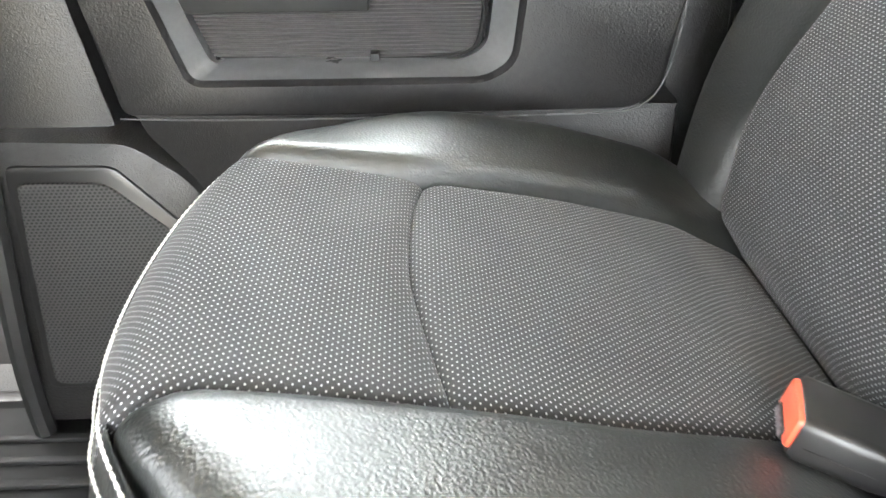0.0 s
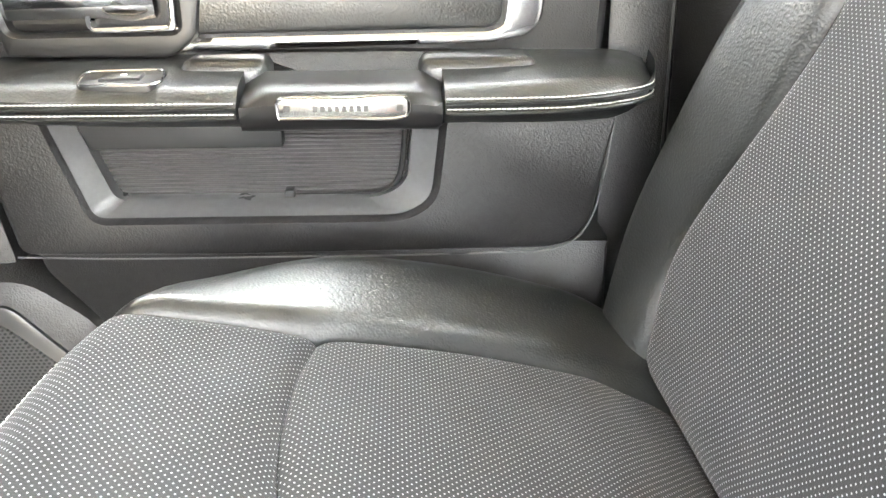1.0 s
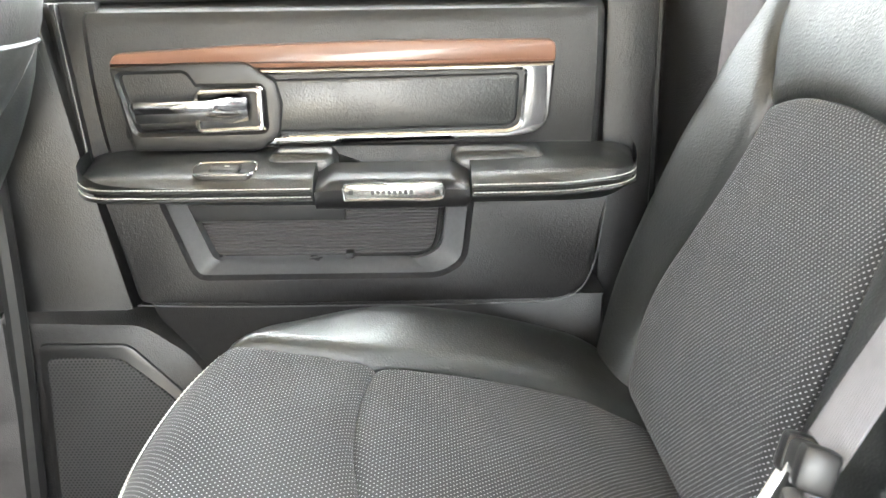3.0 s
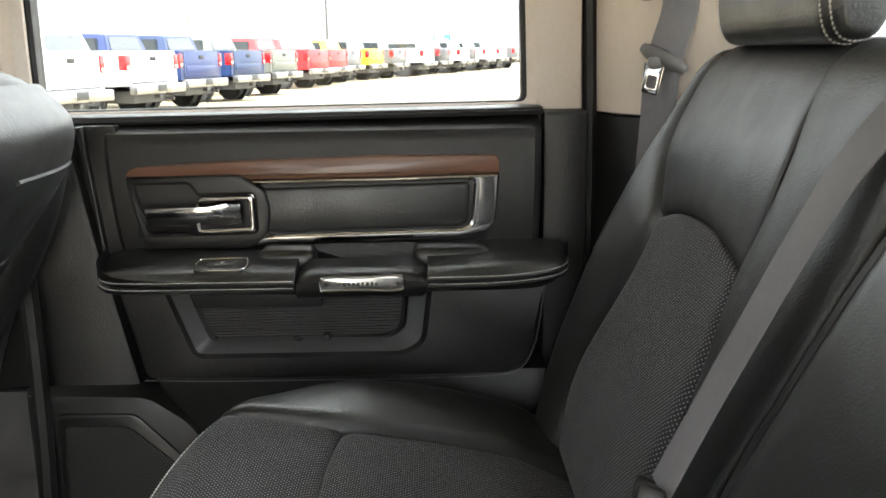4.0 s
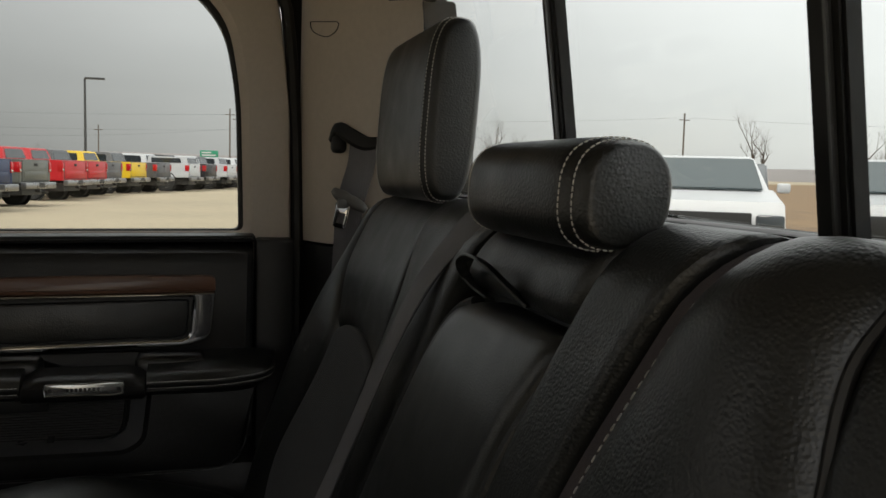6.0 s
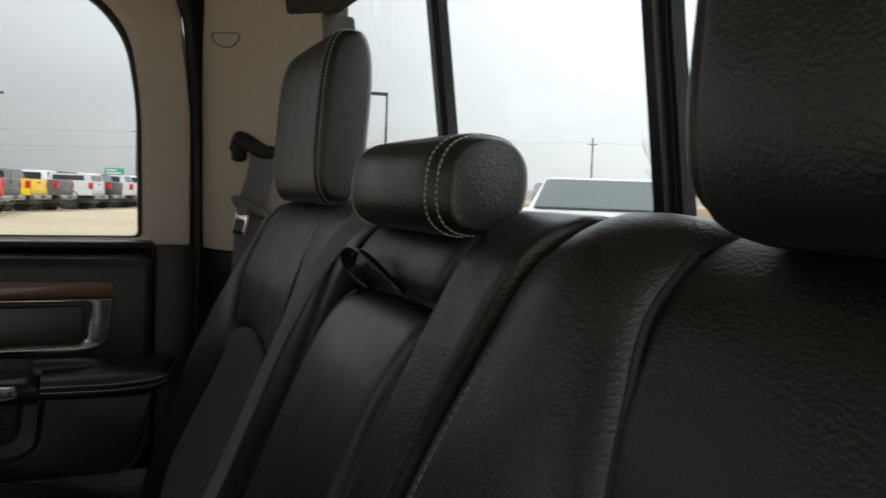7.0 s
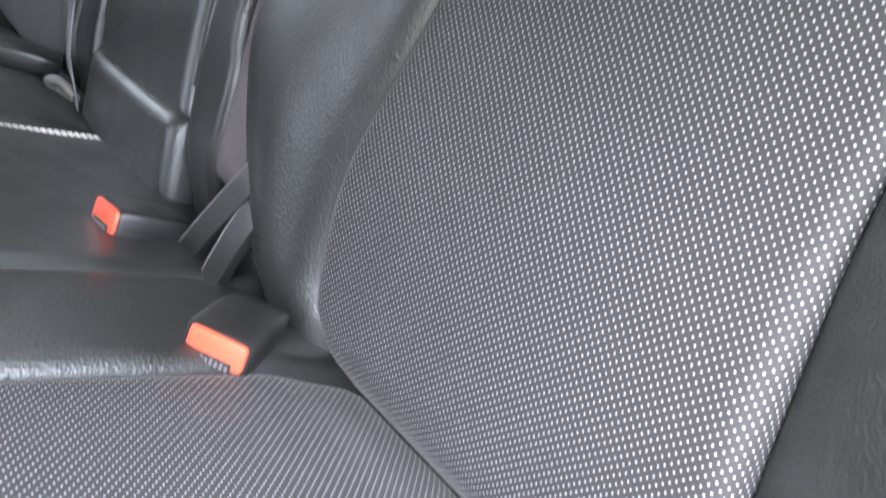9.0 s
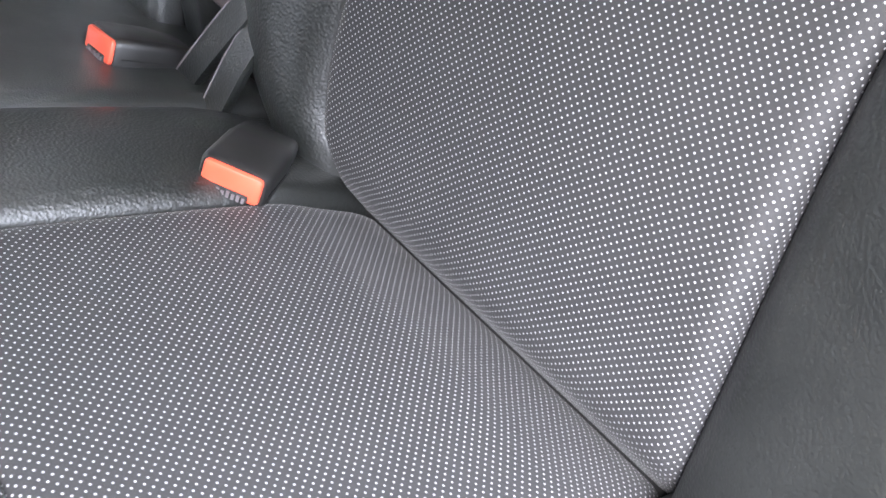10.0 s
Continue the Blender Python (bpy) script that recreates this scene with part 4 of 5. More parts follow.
# pull strap over the armrest
loop = thing("pull_strap", "black leather pull strap above the armrest", "strap", at=back(0.17, 1.34, 0.03))
loop_line = along([back(0.130, 1.317, 0.006), back(0.142, 1.323, 0.016), back(0.162, 1.330, 0.024), back(0.187, 1.335, 0.029), back(0.213, 1.335, 0.029), back(0.234, 1.329, 0.026), back(0.241, 1.321, 0.017), back(0.233, 1.315, 0.010), back(0.21, 1.311, 0.004)], 36)
part("loop", strap(loop_line, [(-0.92, -0.2, 0.3)] * 37, 0.009, 0.0020), LEATHER, loop)


# headrests: padded blocks with a double seam where the end caps join
def headrest(y0, y1, x0, x1, z0, z1, label, r, seam, e=0.62, slim=0.1, stitched=True, tip=0.2):
    ob = thing("headrest", label, "headrest", "rear headrests", at=((x0 + x1) / 2, (y0 + y1) / 2, z0))
    cx, cz, hx, hz = (x0 + x1) / 2, (z0 + z1) / 2, (x1 - x0) / 2, (z1 - z0) / 2

    def ring_point(y, a, grow=0.0):
        t = min((y - y0), (y1 - y)) / (y1 - y0)
        cap = min((y - y0), (y1 - y))
        k = 1 - 0.36 * rolled(cap, r, 1.0) - 0.02 * (1 - t)
        c, s = math.cos(a), math.sin(a)
        px = hx * k * math.copysign(abs(c) ** e, c)
        pz = hz * (1 - tip * rolled(cap, r, 1.0)) * math.copysign(abs(s) ** e, s)
        pz *= 1 - slim * max(px / hx, 0) ** 2
        if c < 0:
            px *= 1 + 0.12 * math.sin(math.pi * min(max((y - y0) / (y1 - y0), 0), 1))
        n = Vector((c, 0, s)).normalized()
        return Vector((cx + px, y, cz + pz)) + n * grow - Vector((0.02 * (pz / hz) * (hz / 0.09), 0, 0)) * -0.3

    def body(ya, yb, dip_a, dip_b, n):
        bm = bmesh.new()
        rows = []
        sides = 44
        for i in range(n + 1):
            y = lerp(ya, yb, i / n)
            dip = -0.0035 * (math.exp(-((y - dip_a) / 0.003) ** 2) + math.exp(-((y - dip_b) / 0.003) ** 2))
            rows.append([bm.verts.new(ring_point(y, 2 * math.pi * k / sides, dip)) for k in range(sides)])
        for a, b in zip(rows, rows[1:]):
            for k in range(sides):
                bm.faces.new((a[k], a[(k + 1) % sides], b[(k + 1) % sides], b[k]))
        bm.faces.new(rows[0][::-1])
        bm.faces.new(rows[-1])
        bmesh.ops.recalc_face_normals(bm, faces=bm.faces)
        return bm

    sa, sb = y0 + seam, y1 - seam
    part("cushion", body(sa, sb, sa, sb, 40), LEATHER, ob)
    part("end_cap", body(y0, sa, -9, sa, 26), LEATHER, ob, "grained black leather end")
    part("end_cap", body(sb, y1, sb, 9, 26), LEATHER, ob, "grained black leather end")
    for y in (sa - 0.005, sa + 0.006, sb - 0.006, sb + 0.005) if stitched else ():
        pts = [ring_point(y, a, 0.0004) for a in [math.pi * (0.35 + 1.3 * i / 40) for i in range(41)]]
        stitching("stitching", pts, ob, 0.0038, 0.0028, 0.00055)
    for y in (lerp(y0, y1, 0.3), lerp(y0, y1, 0.7)):
        part("post", tube([(cx + 0.005, y, z0 - 0.02), (cx + 0.005, y, z0 + 0.02)], 0.006, 10), CHROME, ob, "chrome headrest post")
    return ob


headrest(0.458, 0.722, 0.482, 0.540, 1.372, 1.560, "tall black leather headrest with white double stitching", 0.026, 0.014, tip=0.12)
headrest(-0.437, -0.162, 0.474, 0.556, 1.3725, 1.585, "tall black leather headrest beside the open door", 0.05, 0.014, e=0.5, stitched=False, tip=0.22)
headrest(0.036, 0.247, 0.454, 0.523, 1.361, 1.427, "low black leather centre headrest with white stitching", 0.04, 0.015, 0.72, 0.32)

# cushions
SEAT_IN = table([(-0.06, 0.415), (-0.023, 0.421), (0.005, 0.435), (0.112, 0.453), (0.194, 0.465), (0.289, 0.486), (0.38, 0.50)])
SEAT_OUT = table([(-0.06, 0.685), (-0.015, 0.70), (0.043, 0.71), (0.103, 0.718), (0.21, 0.746), (0.358, 0.766), (0.38, 0.768)])
SEAT_EDGE = table([(-0.05, 0.70), (-0.02, 0.735), (0.015, 0.775), (0.081, 0.84), (0.181, 0.895), (0.279, 0.911), (0.332, 0.90), (0.38, 0.86)])
SEAT_FRONT = table([(0.0, -0.028), (0.2, -0.040), (0.5, -0.046), (0.8, -0.040), (1.0, -0.023)])
SEAT_MID = table([(0.0, 0.113), (0.3, 0.099), (0.5, 0.093), (0.8, 0.095), (1.0, 0.103)])


def outer_cushion(parent, place, inner, outer, edge, inner_edge):
    """Two cloth panels between an outer and an inner leather bolster, with a leather front."""
    dome = lambda y, x: 0.007 * math.sin(math.pi * min(max((x + 0.05) / 0.44, 0), 1)) - 0.035 * ease((0.0 - x) / 0.06) ** 2 - 0.009 * ease((x - 0.285) / 0.06)  # noqa: E731
    part("front_cloth", padded(place, inner, outer, SEAT_FRONT, SEAT_MID, lambda y, x: dome(y, x), (0.012, 0.012, 0.012, 0.02), 0.008, 30, 26), CLOTH, parent, "charcoal cloth with pale dots")
    part("rear_cloth", padded(place, inner, outer, SEAT_MID, CONST(0.385), lambda y, x: dome(y, x), (0.012, 0.012, 0.02, 0.055), (0.008, 0.008, 0.008, 0.034), 30, 44, 0.003), CLOTH, parent, "charcoal cloth with pale dots")
    part("outer_bolster", padded(place, outer, edge, lambda u: lerp(-0.03, -0.01, u), CONST(0.385), lambda y, x: dome(y, x) + 0.006 + 0.018 * math.sin(math.pi * 0.8 * min(max((y - outer(x)) / (edge(x) - outer(x)), 0), 1)) * ease(x / 0.12) - 0.03 * ease(((y - outer(x)) / (edge(x) - outer(x)) - 0.6) / 0.4), (0.016, 0.04, 0.03, 0.03), 0.018, 24, 34), LEATHER, parent, "smooth black leather side bolster")
    part("inner_bolster", padded(place, inner_edge, inner, lambda u: -0.022 + 0.25 * min(max((inner(0) - lerp(inner_edge(0), inner(0), u)) / (outer(0) - inner(0)), 0), 0.4) ** 1.5, CONST(0.385), lambda y, x: dome(y, x) + 0.004 + 0.008 * math.sin(math.pi * min(max((y - inner_edge(x)) / (inner(x) - inner_edge(x)), 0), 1)), (0.02, 0.014, 0.03, 0.03), 0.016, 24, 34), LEATHER, parent, "smooth black leather inner bolster")

    def face(u, v):
        y = lerp(inner_edge(0.0), edge(0.0), u)
        t = min(max((y - inner(0)) / (outer(0) - inner(0)), -0.4), 1.35)
        x0 = SEAT_FRONT(min(max(t, 0), 1)) + 0.25 * max(-t, 0) ** 1.5 + 0.20 * max(t - 1, 0) ** 1.5
        s = place(y, x0, dome(y, x0) - 0.012)
        bulge = 0.028 * math.sin(math.pi * min(v * 1.2, 1))
        return (s[0] - bulge + 0.05 * v * v, s[1], lerp(s[2] + 0.002, 0.74, v))

    part("front_face", surface(face, 30, 20), LEATHER, parent, "black leather cushion front")
    under = boxed(0.03, 0.37, place(inner_edge(0.1), 0, 0)[1], place(lerp(outer(0.1), edge(0.1), 0.5), 0, 0)[1], 0.62, 0.84, 0.02)
    bmesh.ops.recalc_face_normals(under, faces=under.faces)
    part("seat_base", under, PIPING, parent)
    for drop in (0.012, 0.075):
        line = []
        for i in range(40):
            u = lerp(0.08, (outer(0) - inner_edge(0)) / (edge(0) - inner_edge(0)), i / 39)
            q = face(u, drop)
            line.append((q[0] - 0.0022, q[1], q[2] + 0.0008))
        stitching("stitching", line, parent, 0.0056, 0.0048, 0.0010)


cushion_far = thing("rear_seat_cushion", "dotted charcoal cloth seat cushion with white stitched front edge", "seat", "rear seat cushions", at=(0.16, 0.6, 0.74))
outer_cushion(cushion_far, seat, SEAT_IN, SEAT_OUT, SEAT_EDGE, lambda x: 0.268)
cushion_near = thing("rear_seat_cushion", "dotted charcoal cloth seat cushion with black leather bolsters", "seat", "rear seat cushions", at=(0.16, -0.3, 0.74))
outer_cushion(cushion_near, lambda y, x, h: seat(mirrored(y), x, h), lambda x: 0.519 - 0.02 * ease((0.1 - x) / 0.12), lambda x: 0.795 - 0.03 * ease((0.1 - x) / 0.12), lambda x: max(SEAT_EDGE(x) + 0.03, 0.82), lambda x: 0.394)
cushion_mid = thing("centre_seat_cushion", "smooth black leather centre seat cushion", "seat", at=(0.16, 0.16, 0.74))
part("top", padded(seat, lambda x: -0.041, lambda x: 0.265, CONST(-0.02), CONST(0.385), lambda y, x: 0.002 + 0.008 * math.sin(math.pi * min(max((x + 0.05) / 0.44, 0), 1)) - 0.03 * ease((0.0 - x) / 0.06) ** 2, (0.016, 0.016, 0.03, 0.03), 0.014, 30, 30), LEATHER_SOFT, cushion_mid)
part("front_face", surface(lambda u, v: (-0.022 - 0.03 * math.sin(math.pi * min(1.2 * v, 1)) + 0.05 * v * v, lerp(-0.041, 0.265, u), lerp(0.985, 0.74, v)), 20, 14), LEATHER, cushion_mid)
part("seat_base", boxed(0.03, 0.37, -0.03, 0.26, 0.62, 0.84, 0.02), PIPING, cushion_mid)
for dy in (0.0, 0.007):
    stitching("stitching", [seat(0.246 + dy, x, 0.0085) for x in (0.10, 0.16, 0.22, 0.28, 0.32)], cushion_mid, 0.006, 0.0046, 0.0013)
tagged(part("bench_frame", boxed(0.06, 0.56, -0.42, 0.84, 0.584, 0.64, 0.01), STEEL), "dark steel frame under the rear bench", "seat frame")

# ---- belts and buckles ----
belt = thing("seat_belt", "grey seat belt across the seat back with a dark latch tongue", "seat belt", at=back(0.4, 1.2, 0.03))
belt_line = along([(0.548, 0.262, 1.396), (0.522, 0.266, 1.3915), back(0.288, 1.366, 0.005), back(0.322, 1.335, 0.013), back(0.341, 1.30, 0.020), back(0.352, 1.26, 0.025), back(0.364, 1.22, 0.027), back(0.376, 1.18, 0.028), back(0.388, 1.14, 0.029), back(0.397, 1.10, 0.031), back(0.401, 1.055, 0.036)], 40)
part("webbing", strap(belt_line, [(0.12, 0.9, 0.4)] * 41, 0.038, 0.0016), WEBBING, belt)
low_line = along([back(0.397, 1.045, 0.037), back(0.396, 1.0, 0.033), back(0.385, 0.955, 0.030), back(0.355, 0.925, 0.026), back(0.340, 0.885, 0.016)], 12)
part("lower_webbing", strap(low_line, [(0.15, 0.9, 0.3)] * 13, 0.026, 0.0016), WEBBING, belt)
grip = boxed(-0.027, 0.027, -0.008, 0.008, -0.010, 0.010, 0.005, 3)
for gx in (-0.022, 0.022):
    box(grip, gx - 0.009, gx + 0.009, -0.010, 0.010, -0.012, 0.012, 0.004, 2)
grip.transform(Matrix.Translation(back(0.402, 1.046, 0.042)) @ Euler((radians(15), radians(20), radians(78))).to_matrix().to_4x4())
part("tongue_grip", grip, SMOOTH_PLASTIC, belt, "dark plastic tongue grip")
blade = slab(rounded([(-0.0095, -0.040), (0.0095, -0.040), (0.0095, 0.0), (-0.0095, 0.0)], [0.003, 0.003, 0, 0], 3), 0.0012, -0.0012, 0.0006, hole=rounded([(-0.005, -0.033), (0.005, -0.033), (0.005, -0.022), (-0.005, -0.022)], 0.0015, 2))
blade.transform(Matrix.Translation(back(0.414, 1.038, 0.045)) @ Euler((radians(30), radians(28), radians(78))).to_matrix().to_4x4())
part("tongue_blade", blade, SATIN, belt, "bright steel tongue blade")
stop = boxed(-0.009, 0.009, -0.005, 0.005, -0.014, 0.014, 0.003, 2)
stop.transform(Matrix.Translation(back(0.399, 1.016, 0.040)) @ Euler((0, radians(-17), radians(80))).to_matrix().to_4x4())
part("stop_clip", stop, GREY_PLASTIC, belt, "grey plastic belt stop")

pillar_belt = thing("shoulder_belt", "grey shoulder belt hanging from a black guide on the pillar", "seat belt", at=(0.47, 0.915, 1.3))
guide = along([(0.458, 0.945, 1.447), (0.465, 0.925, 1.464), (0.480, 0.912, 1.454), (0.503, 0.900, 1.442), (0.526, 0.885, 1.444), (0.534, 0.878, 1.434)], 20)
part("guide", tube(guide, [0.004 + 0.004 * math.sin(math.pi * i / 20) for i in range(21)], 8, flat=1.5), RUBBER, pillar_belt, "black belt guide")
part("guide_bolt", boxed(0.458, 0.480, 0.925, 0.955, 1.427, 1.458, 0.008, 3), RUBBER, pillar_belt)
web = along([(0.500, 0.900, 1.442), (0.497, 0.903, 1.41), (0.489, 0.906, 1.38), (0.482, 0.910, 1.352)], 12)
part("webbing", strap(web, [(0.8, -0.55, 0.0)] * 13, 0.044, 0.0016), WEBBING, pillar_belt)
part("webbing_fold", strap(along([(0.482, 0.914, 1.352), (0.478, 0.92, 1.25), (0.47, 0.925, 1.12)], 8), [(0.8, -0.55, 0.0)] * 9, 0.044, 0.0016), WEBBING, pillar_belt)
grip_line = along([(0.459, 0.918, 1.372), (0.466, 0.910, 1.366), (0.480, 0.902, 1.358), (0.496, 0.892, 1.349), (0.503, 0.888, 1.343)], 16)
part("tongue_grip", tube(grip_line, [0.004 + 0.0035 * math.sin(math.pi * min(i / 10, 1, (16 - i) / 6 * 0.5)) for i in range(17)], 10, flat=1.3), GREY_PLASTIC, pillar_belt, "grey plastic tongue grip")
blade_turn = pose(0.472, 0.903, 1.352, 0, 0, -35) @ Matrix.Rotation(radians(12), 4, "Y")
blade_out = rounded([(-0.011, -0.036), (0.011, -0.036), (0.011, 0.004), (-0.011, 0.004)], [0.004, 0.004, 0.001, 0.001], 3)
blade_hole = rounded([(-0.006, -0.029), (0.006, -0.029), (0.006, -0.014), (-0.006, -0.014)], 0.002, 3)
pb = slab(blade_out, 0.0012, -0.0012, 0.0006, hole=blade_hole)
pb.transform(blade_turn)
part("tongue_blade", pb, CHROME, pillar_belt, "bright steel tongue blade")
part("tongue_cover", boxed(0.462, 0.482, 0.897, 0.906, 1.346, 1.360, 0.003), GREY_PLASTIC, pillar_belt, "grey plastic cover")


def buckle(x, y, z, yaw, pitch, roll, label):
    """A buckle lying on the cushion: black housing, red press face with a dark slot, black stalk behind."""
    ob = thing("belt_buckle", label, "buckle", "belt buckles", at=(x, y, z))
    turn = Matrix.Translation((x, y, z)) @ Euler((radians(roll), radians(pitch), radians(yaw))).to_matrix().to_4x4()
    bm = bmesh.new()
    rings = []
    for px, w, h in ((0.0, 0.0205, 0.0112), (0.003, 0.0222, 0.0126), (0.042, 0.0222, 0.0126), (0.064, 0.020, 0.0100), (0.067, 0.018, 0.008)):
        ring = rounded([(-w, -h), (w, -h), (w, h), (-w, h)], 0.006, 3)
        rings.append([bm.verts.new((px, p[0], p[1])) for p in ring])
    for a, b in zip(rings, rings[1:]):
        for k in range(len(a)):
            bm.faces.new((a[k], a[(k + 1) % len(a)], b[(k + 1) % len(a)], b[k]))
    bm.faces.new(rings[0][::-1])
    bm.faces.new(rings[-1])
    bmesh.ops.recalc_face_normals(bm, faces=bm.faces)
    bm.transform(turn)
    part("housing", bm, SMOOTH_PLASTIC, ob, "black plastic housing")
    red = slab(rounded([(-0.019, -0.0085), (0.019, -0.0085), (0.019, 0.0102), (-0.019, 0.0102)], 0.004, 3), 0.004, -0.003, 0.002)
    red.transform(turn @ Matrix.Rotation(radians(-90), 4, "Z"))
    face = part("press_face", red, RED, ob, "orange-red press face")
    slot = boxed(-0.0040, 0.002, -0.0125, 0.0125, -0.0092, -0.0032, 0.001)
    slot.transform(turn)
    part("slot", slot, RUBBER, face, "dark slot")
    teeth = bmesh.new()
    for i in range(7):
        box(teeth, -0.0048, -0.0036, -0.0112 + 0.0033 * i, -0.0092 + 0.0033 * i, -0.0085, -0.0050 + 0.0008 * (i % 2))
    teeth.transform(turn)
    part("teeth", teeth, GUSSET, face, "worn grey teeth", smooth=False)
    seam = along([turn @ Vector(p) for p in ((0.0045, -0.0224, -0.002), (0.03, -0.0224, -0.002), (0.055, -0.0209, -0.002))], 8)
    part("housing_seam", tube(seam, 0.0004, 5), RUBBER, ob)
    stalk = along([turn @ Vector(p) for p in ((0.062, 0, -0.002), (0.080, 0, -0.012), (0.092, 0, -0.034))], 6)
    part("stalk", strap(stalk, [tuple(turn.to_3x3() @ Vector((0, 1, 0)))] * 7, 0.028, 0.006), RUBBER, ob)
    return ob


buckle(0.268, -0.162, 0.939, 42, 11, 15, "black seat belt buckle with an orange-red press face")
buckle(0.264, 0.033, 0.941, 4.5, 23, -2, "black seat belt buckle with a red face on the leather")
buckle(0.280, 0.474, 0.948, -18, 18, 0, "dark grey seat belt buckle with a red press face")

sleeve_a = along([back(0.026, 0.85, 0.038), back(0.010, 0.89, 0.036), back(-0.008, 0.92, 0.034), back(-0.026, 0.95, 0.030), back(-0.048, 0.99, 0.020), back(-0.058, 1.01, 0.002)], 10)
sleeve_b = along([back(-0.028, 0.845, 0.038), back(-0.038, 0.885, 0.036), back(-0.046, 0.915, 0.033), back(-0.053, 0.945, 0.028), back(-0.060, 0.972, 0.018), back(-0.066, 0.99, 0.0)], 10)
for line in (sleeve_a, sleeve_b):
    s = thing("belt_sleeve", "black leather sleeve of a buckle stalk in the seat gap", "belt sleeve", "belt sleeves", at=tuple(line[0]))
    part("sleeve", strap(line, [(0.1, 0.9, 0.4)] * 11, 0.024, 0.008), LEATHER, s)
    # pale tube stands for the light caught along the sleeve's top edge
    part("edge", tube([p + Vector((-0.003, 0.011, 0.005)) for p in line], 0.0008, 6), GUSSET, s, "pale line for the lit sleeve edge")
gap_cover = tagged(part("gap_cover", padded(back, lambda z: -0.06, lambda z: 0.07, CONST(0.945), CONST(1.07), lambda y, z: 0.006, (0.02, 0.02, 0.02, 0.02), 0.01, 10, 12), GUSSET), "grey cloth cover in the gap beside the centre back", "seat cover")
anchor = thing("anchor_loop", "black plastic belt anchor at the back of the bench", "belt anchor", at=seat(0.36, 0.32, 0.0))
part("bracket", tube(along([seat(0.350, 0.322, 0.018), seat(0.366, 0.310, 0.028), seat(0.386, 0.304, 0.022), seat(0.392, 0.316, 0.012), seat(0.372, 0.324, 0.012), seat(0.354, 0.324, 0.016)], 20), 0.0045, 8), GREY_PLASTIC, anchor)

# ---- the front seat ahead of the far cushion ----
front_seat = thing("front_seat", "black leather front seat seen from behind", "seat", "front seats", at=(-0.4, 0.67, 0.6))
FS_Z = table([(0.0, 0.80), (0.5, 1.08), (0.85, 1.27), (1.0, 1.345)])
FS_X = table([(0.0, -0.46), (0.5, -0.332), (0.8, -0.214), (0.92, -0.192), (1.0, -0.222)])


def front_back(u, v):
    a = 2 * u - 1
    half = lerp(0.25, 0.215, ease((v - 0.5) / 0.5))
    y = 0.675 + half * a
    x = FS_X(v) - 0.055 * abs(a) ** 5 - 0.012 * abs(a) ** 2
    return (x, y, FS_Z(v) - 0.05 * abs(a) ** 6 * v)


part("backrest_rear", surface(front_back, 30, 30), LEATHER, front_seat, "black leather rear cover")
part("backrest_core", boxed(-0.56, -0.40, 0.45, 0.90, 0.80, 1.2, 0.05, 4), LEATHER, front_seat)
part("backrest_top", boxed(-0.46, -0.275, 0.475, 0.875, 1.15, 1.338, 0.045, 5), LEATHER, front_seat)
part("side_bolster", tube(along([(-0.46, 0.87, 0.82), (-0.40, 0.875, 1.0), (-0.305, 0.872, 1.16), (-0.268, 0.865, 1.26), (-0.275, 0.845, 1.31), (-0.30, 0.78, 1.335), (-0.31, 0.72, 1.345)], 24), 0.034, 12), LEATHER, front_seat)
stitching("stitching", [front_back(0.86, 0.5), front_back(0.87, 0.7), front_back(0.86, 0.85), front_back(0.82, 0.95)], front_seat, 0.006, 0.0046, 0.0006, GREY_THREAD)
part("piping", tube(along([front_back(0.5, 0.82), front_back(0.75, 0.82), front_back(0.9, 0.84), front_back(0.97, 0.86)], 20), 0.003, 6), PIPING, front_seat)
part("piping", tube(along([front_back(0.5, 0.62), front_back(0.75, 0.63), front_back(0.9, 0.67), front_back(0.97, 0.7)], 20), 0.003, 6), PIPING, front_seat)
part("seat_base", boxed(-0.98, -0.42, 0.45, 0.90, 0.62, 0.86, 0.05, 4), LEATHER, front_seat)
part("seat_rail", boxed(-0.9, -0.45, 0.52, 0.82, 0.585, 0.64, 0.01), STEEL, front_seat)
part("headrest", boxed(-0.40, -0.27, 0.55, 0.80, 1.375, 1.56, 0.045, 5), LEATHER, front_seat)
for y in (0.63, 0.72):
    part("headrest_post", tube([(-0.34, y, 1.32), (-0.34, y, 1.40)], 0.006, 8), CHROME, front_seat, "chrome headrest post")
front_seat.location.x += 0.014
# unseen second seat, added to block low light from the front
copy_thing(front_seat, pose(-0.386, -0.32, 0.6))
# console out of view, added only to darken the rear bench
console = thing("console_blocker", "unseen black console block added to hold back front light", "console", at=(-0.6, 0.175, 0.585))
part("body", boxed(-1.2, -0.30, 0.03, 0.32, 0.585, 0.93, 0.02, 3), PLASTIC, console)
part("lid", boxed(-0.72, -0.31, 0.04, 0.31, 0.93, 0.985, 0.02, 3), LEATHER, console, "leather lid of the unseen console block")

# ---- outside ----
ground = tagged(part("ground", surface(lambda u, v: (lerp(-900, 900, u), lerp(-500, 1100, v), 0.0), 30, 30), LOT), "pale gravel lot", "ground", kind="structure")
grass = tagged(part("grass", surface(lambda u, v: (lerp(9, 160, u), lerp(14 - 8 * u, 150, v), 0.02 + 0.3 * (u * v)), 40, 40), GRASS), "dry brown grass field", "grass", kind="stuff")


